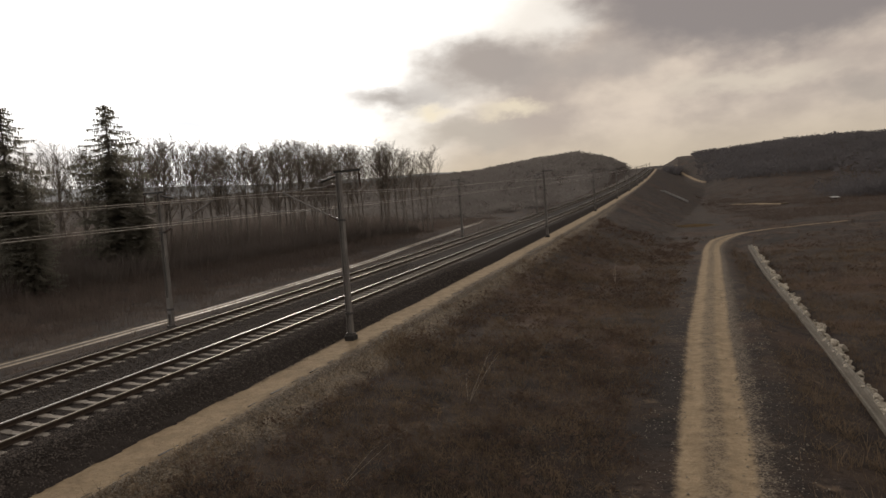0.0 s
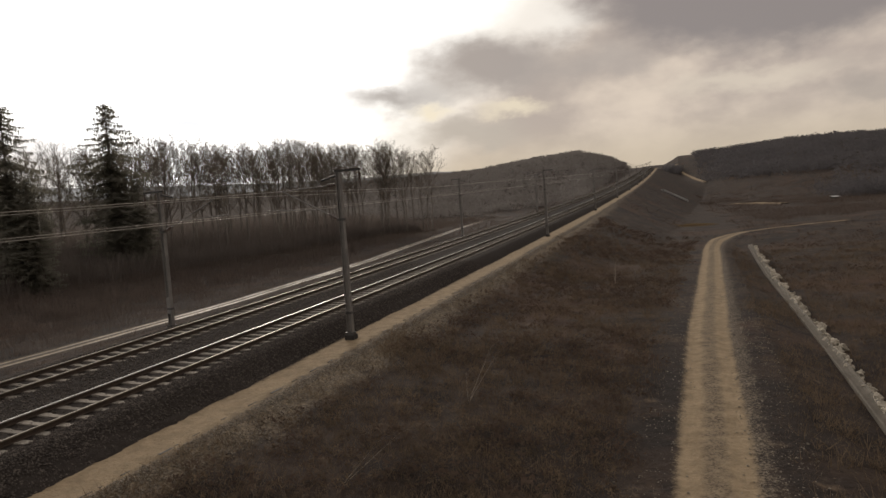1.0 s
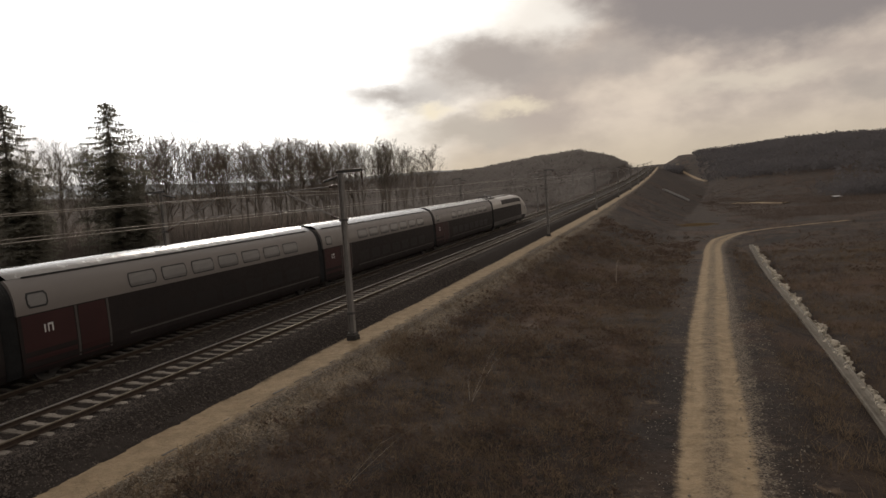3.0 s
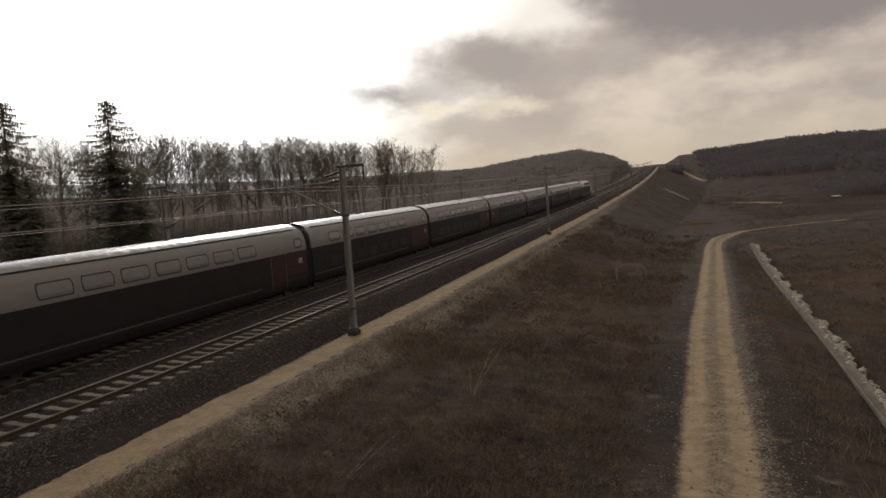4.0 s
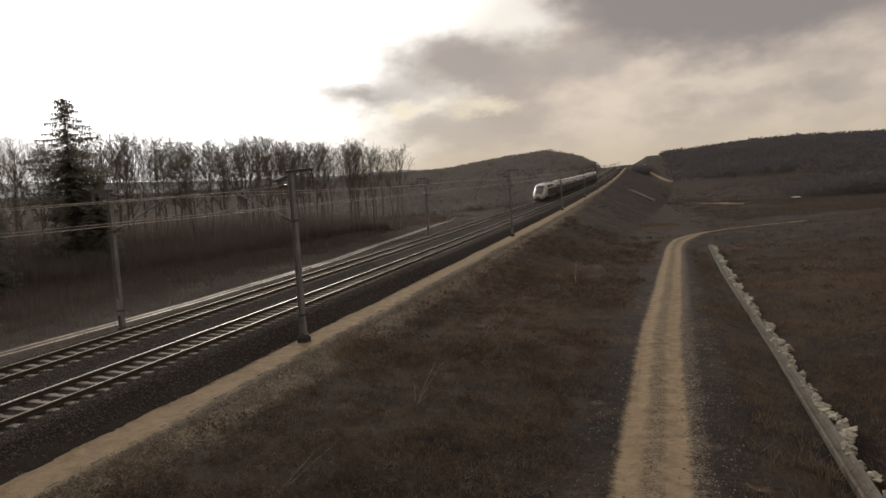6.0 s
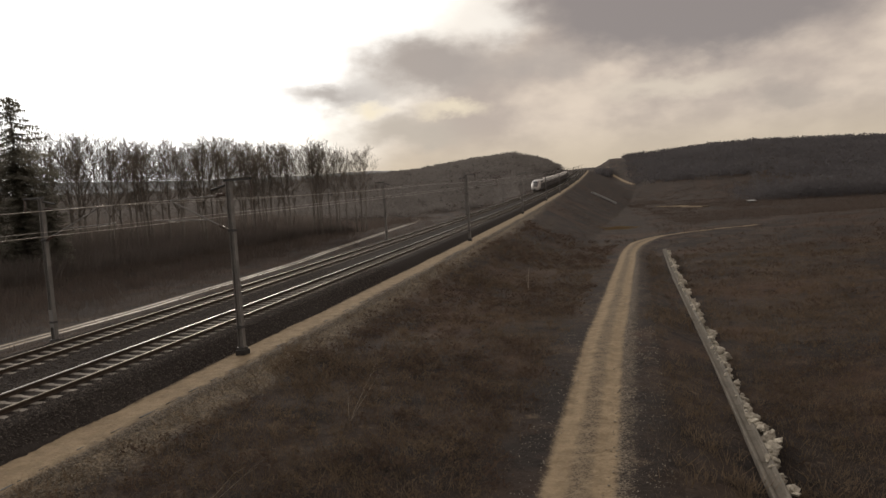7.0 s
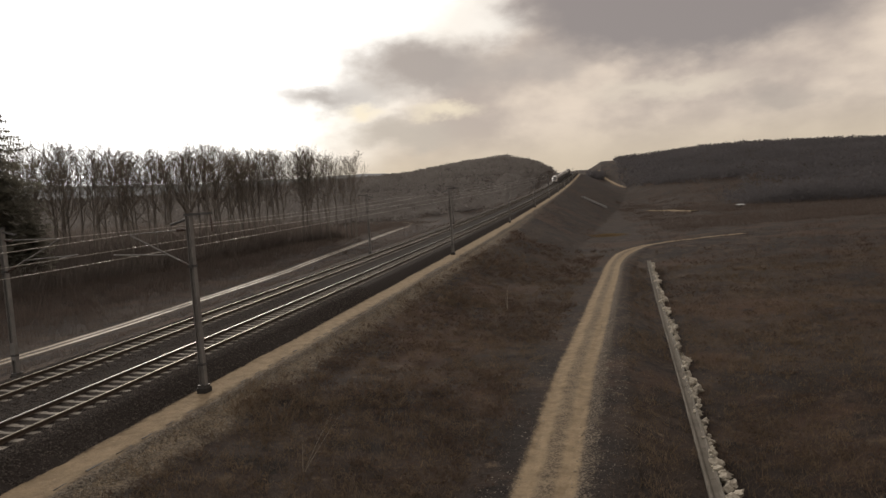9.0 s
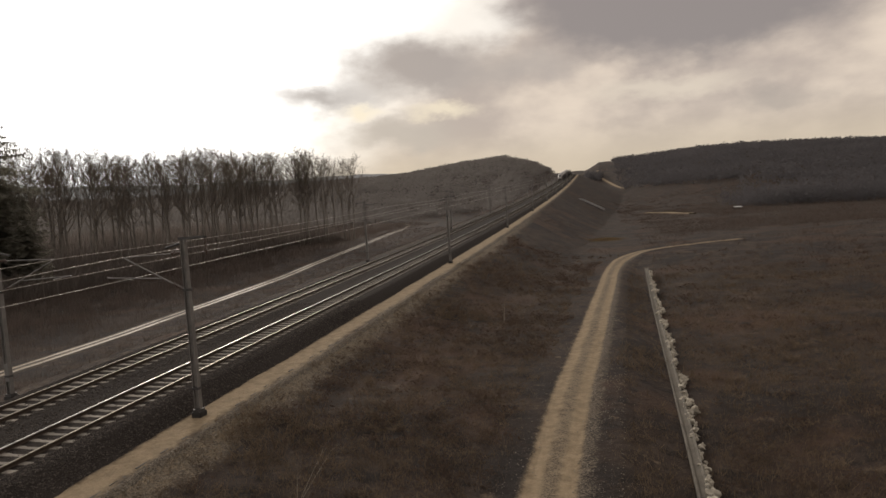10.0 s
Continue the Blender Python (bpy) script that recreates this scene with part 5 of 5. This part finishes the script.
    farm = np.abs(np.interp(x, [10, 21.5, 35.2, 60], [310, 283, 244, 190]) - y) + 60 * ((x < 17) | (x > 39))
    k = (waves(x * 0.35, y * 0.35, 63) + 0.5 * rs.rand(n) > 0.0) & (farm > 9) & (x > np.interp(y, [150, 300, 500], [16, 14, 22]))
    x, y = x[k], y[k]
    spikes("valley_scrub", x, y, rs.uniform(0.2, 0.9, len(x)), np.full(len(x), 2.2), 12, M_THICKET, "dark low scrub over the valley fields", "scrub", 64, 1.6, 0.06)
    # a darker wood at the foot of the hill, behind the shelter
    n = 900
    u = rs.rand(n)
    x, y = 58 + 75 * u + rs.uniform(-4, 4, n), 280 - 38 * u + 60 * rs.rand(n) ** 1.3
    clumps("foot_wood", x, y, rs.uniform(3.5, 9.5, n) * np.clip(0.45 + u * 4, 0, 1), rs.uniform(1.6, 3.2, n), 24, 0.13, M_WOODS, "dark bare thicket at the foot of the hill", "woods", 65)


def build_tussocks():
    rs = np.random.RandomState(44)
    for name, n, h0, h1, w0, w1, size, mat, seed, lo, label, cat in (
            ("bramble_mounds", 3600, 0.10, 0.34, 0.25, 0.75, 0.16, M_BRUSH, 46, 0.12, "low dark bramble mounds in the dead grass", "bramble"),
            ("straw_tussocks", 3600, 0.08, 0.24, 0.14, 0.36, 0.14, M_STRAW, 47, 0.05, "small pale tussocks of dead grass", "grass")):
        y = 7 + 95 * rs.rand(n) ** 1.5
        x = np.where(rs.rand(n) < 0.6, -11.2 + (9.4 + lane_x(y)) * rs.rand(n), 5 + (12 + 0.5 * y) * rs.rand(n))
        k = (np.abs(x - lane_x(y)) > 1.9) & (np.abs(x - wall_x(y)) > 0.8) & (waves(x * 2.1, y * 2.1, seed) + 0.5 * rs.rand(n) > lo)
        x, y = x[k], y[k]
        m = len(x)
        clumps(name, x, y, rs.uniform(h0, h1, m) * (1 + y / 120), rs.uniform(w0, w1, m), 34, size, mat, label, cat, seed)


build_cover()
build_tussocks()


# ---- small and distant things ----
build_strip("road", [(1.5, 690), (4.5, 646), (11.8, 600), (18, 552), (22, 520)], 1.9, 3.0, 9, 0.7, "pale dirt road climbing beside the hill wood", "dirt road", M_GROUND, 1.0, 1.2, 0.5)
build_strip("road", [(21.5, 283), (26.8, 268), (35.2, 244)], 1.7, 1.0, 9, 0.5, "narrow pale farm track across the valley", "farm track", M_GROUND, 1.0, 1.2, 0.45)


def build_flume():
    """Concrete run-off channel down the bank."""
    t = thing("embankment_flume", "pale concrete run-off channel laid down the grassy bank", "drain channel")
    a, b = np.array([-5.3, 282.0]), np.array([4.3, 292.0])
    n = 8
    for k in range(n):
        p, q = a + (b - a) * k / n, a + (b - a) * (k + 0.97) / n
        d = (b - a) / np.linalg.norm(b - a)
        sd = np.array([-d[1], d[0]])
        v = []
        for c in (p, q):
            for off, up in ((-0.75, -0.2), (-0.75, 0.62), (-0.5, 0.62), (-0.32, 0.3), (0.32, 0.3), (0.5, 0.62), (0.75, 0.62), (0.75, -0.2)):
                w = c + sd * off
                v.append((w[0], w[1], float(ground_z(c[0], c[1])) + up))
        f = [(j, (j + 1) % 8, 8 + (j + 1) % 8, 8 + j) for j in range(8)] + [tuple(range(8))[::-1], tuple(range(8, 16))]
        raw("channel_block", v, f, M_TIN, t)


build_flume()


def build_shelter():
    t = thing("field_shelter", "small low field shelter with a pale sheet roof", "shed", pose(53.5, 262.8, float(ground_z(53.5, 262.8)) - 0.15, 0, 0, 25) @ Matrix.Diagonal((0.65, 0.65, 0.8, 1)))
    for x in (-2.2, 2.2):
        for y in (-1.1, 1.1):
            bm = bmesh.new()
            box(bm, x - 0.07, x + 0.07, y - 0.07, y + 0.07, -0.2, 1.35 if y < 0 else 1.75)
            part("post", bm, M_BARK, t)
    bm = bmesh.new()
    box(bm, -2.25, 2.25, 1.12, 1.18, 0.1, 1.6)
    part("back_wall", bm, M_BARK, t)
    v = []
    for k in range(19):
        x = -2.5 + 5.0 * k / 18
        z = 0.03 * (k % 2)
        v += [(x, -1.5, 1.32 + z), (x, 1.4, 1.82 + z), (x, 1.4, 1.80 + z), (x, -1.5, 1.30 + z)]
    f = []
    for k in range(18):
        for j in range(4):
            f.append((4 * k + j, 4 * k + (j + 1) % 4, 4 * k + 4 + (j + 1) % 4, 4 * k + 4 + j))
    raw("roof", v, f, M_TIN, t, "pale corrugated sheet roof")


build_shelter()


def build_stem(x, y, tips, label):
    """A few long bare stems out of one root."""
    t = thing("bare_shrub", label, "shrub", pose(x, y, float(ground_z(x, y)) - 0.03), "bare shrubs on the bank")
    for dx, dy, h, r in tips:
        segs, p = [], Vector((0.04 * dx, 0.04 * dy, 0))
        for k in range(5):
            q = Vector((dx * ((k + 1) / 5), dy * ((k + 1) / 5) ** 1.1, h * (k + 1) / 5))
            segs.append((p, q, r * (1 - k * 0.16), r * (1 - (k + 1) * 0.16)))
            p = q
            if k > 1:
                e = q + Vector((dx * 0.12 - 0.1 + 0.07 * k, dy * 0.2, h * 0.14))
                segs.append((q, e, r * 0.4, r * 0.2))
        v, f = prisms(segs, 5)
        fast_tris("stem", v, f, M_SHOOT, t)


M_SHOOT = material("pale_dry_stem", (0.22, 0.185, 0.145), (0.34, 0.29, 0.23), 4.0, 0.9, 0, 0.2)
build_stem(-6.5, 18.8, ((0.5, 1.2, 1.5, 0.008), (0.75, 1.0, 1.35, 0.007), (-0.2, 0.5, 0.8, 0.009)), "thin pale leafless shoots standing on the slope")
build_stem(-4.5, 48.0, ((0.05, 0.2, 1.6, 0.03), (-0.15, 0.3, 1.1, 0.02)), "single pale dry stem standing in the grass")
build_stem(-7.6, 12.4, ((0.6, 1.0, 0.8, 0.006), (1.0, 1.3, 0.9, 0.006)), "thin pale leafless shoots standing on the slope")


def build_patches():
    rs = np.random.RandomState(31)
    n = 2600
    a, r = rs.rand(n) * 6.283, np.sqrt(rs.rand(n))
    spikes("straw_bank", 3.4 + 5.0 * r * np.cos(a), 143 + 7 * r * np.sin(a), rs.uniform(0.2, 0.6, n) * (1.1 - r), np.full(n, 0.5), 6, M_GOLD, "bank of tall yellow dead grass", "grass", 32, 0.6, 0.04)
    # a bushy clump on the crest, and scrub down the bank
    n = 60
    spikes("crest_bushes", rs.uniform(-9, 5, n), rs.uniform(600, 660, n), rs.uniform(3, 8, n), np.full(n, 3.0), 16, M_WOODS, "bare bushes on the crest beside the line", "bushes", 33, 0.8, 0.05)
    n = 3400
    y = 14 + 330 * rs.rand(n) ** 1.2
    x = -11.6 + (9 + y * 0.06) * rs.rand(n)
    k = waves(x * 1.1, y * 1.1, 35) + 0.4 * rs.rand(n) > 0.22
    x, y = x[k], y[k]
    k = np.abs(x - lane_x(np.minimum(y, 101))) > 2.4
    x, y = x[k], y[k]
    spikes("bank_scrub", x, y, rs.uniform(0.12, 0.42, len(x)), np.full(len(x), 0.5), 14, M_BRUSH, "scattered low brown scrub on the railway bank", "scrub", 36, 1.7, 0.035)
    n = 9000
    y = 5 + 330 * rs.rand(n) ** 1.3
    f = rs.rand(n)
    x = -26.0 + (left_lane_x(y) + 1.7 + 26.0) * f
    spikes("bank_weeds", x, y, rs.uniform(0.15, 0.55, n) * (1 + y / 250), np.full(n, 0.6), 10, M_THICKET, "dry weeds on the bank above the wet lane", "weeds", 38, 0.9, 0.03)
    # grass between the ruts and stones at the verge
    n = 2600
    y = 8 + 60 * rs.rand(n) ** 1.4
    x = lane_x(y) + rs.normal(0, 0.16, n)
    spikes("lane_grass", x, y, rs.uniform(0.05, 0.13, n), np.full(n, 0.1), 6, M_STRAW, "short dead grass between the wheel ruts", "grass", 37, 1.2, 0.05)
    base = np.array([(1, 0, 0), (-1, 0, 0), (0, 1, 0), (0, -1, 0), (0, 0, 1), (0, 0, -0.6)], float)
    tri = np.array([(0, 2, 4), (2, 1, 4), (1, 3, 4), (3, 0, 4), (2, 0, 5), (1, 2, 5), (3, 1, 5), (0, 3, 5)])
    for name, xs, label, m, zoff in (("lane_stones", None, "small pale stones strewn along the lane", 5200, 0.07), ("path_stones", -12.1, "loose stones spilling from the service path", 7000, 0.02)):
        y = 7 + 45 * rs.rand(m) ** 1.5
        if xs is None:
            x = lane_x(y) + np.where(rs.rand(m) < 0.7, 1.55 + rs.normal(0, 0.42, m), -1.35 + rs.normal(0, 0.3, m))
        else:
            x = xs + np.abs(rs.normal(0, 0.8, m)) - 0.3
        k = rs.uniform(0.014, 0.04, m)
        v = base[None] * (rs.uniform(0.6, 1.3, (m, 1, 3)) * k[:, None, None]) + rs.uniform(-0.3, 0.3, (m, 6, 3)) * k[:, None, None]
        v += np.stack([x, y, ground_z(x, y) + zoff * (np.abs(x - lane_x(y)) < 2.3) + 0.01], -1)[:, None]
        f = tri[None] + (np.arange(m) * 6)[:, None, None]
        tagged(fast_tris(name, v.reshape(-1, 3), f.reshape(-1, 3), M_GRAVEL), label, "stones", kind="stuff")


M_GOLD = material("yellow_dead_grass", (0.17, 0.115, 0.055), (0.27, 0.19, 0.10), 0.5, 0.95, 0, 0, None, 0.5, 0.1)
M_GRAVEL = material("pale_gravel", (0.10, 0.085, 0.07), (0.28, 0.24, 0.19), 3.0, 0.95, 0, 0.3, 30.0, 0.5, 0.2)
build_patches()

motions()
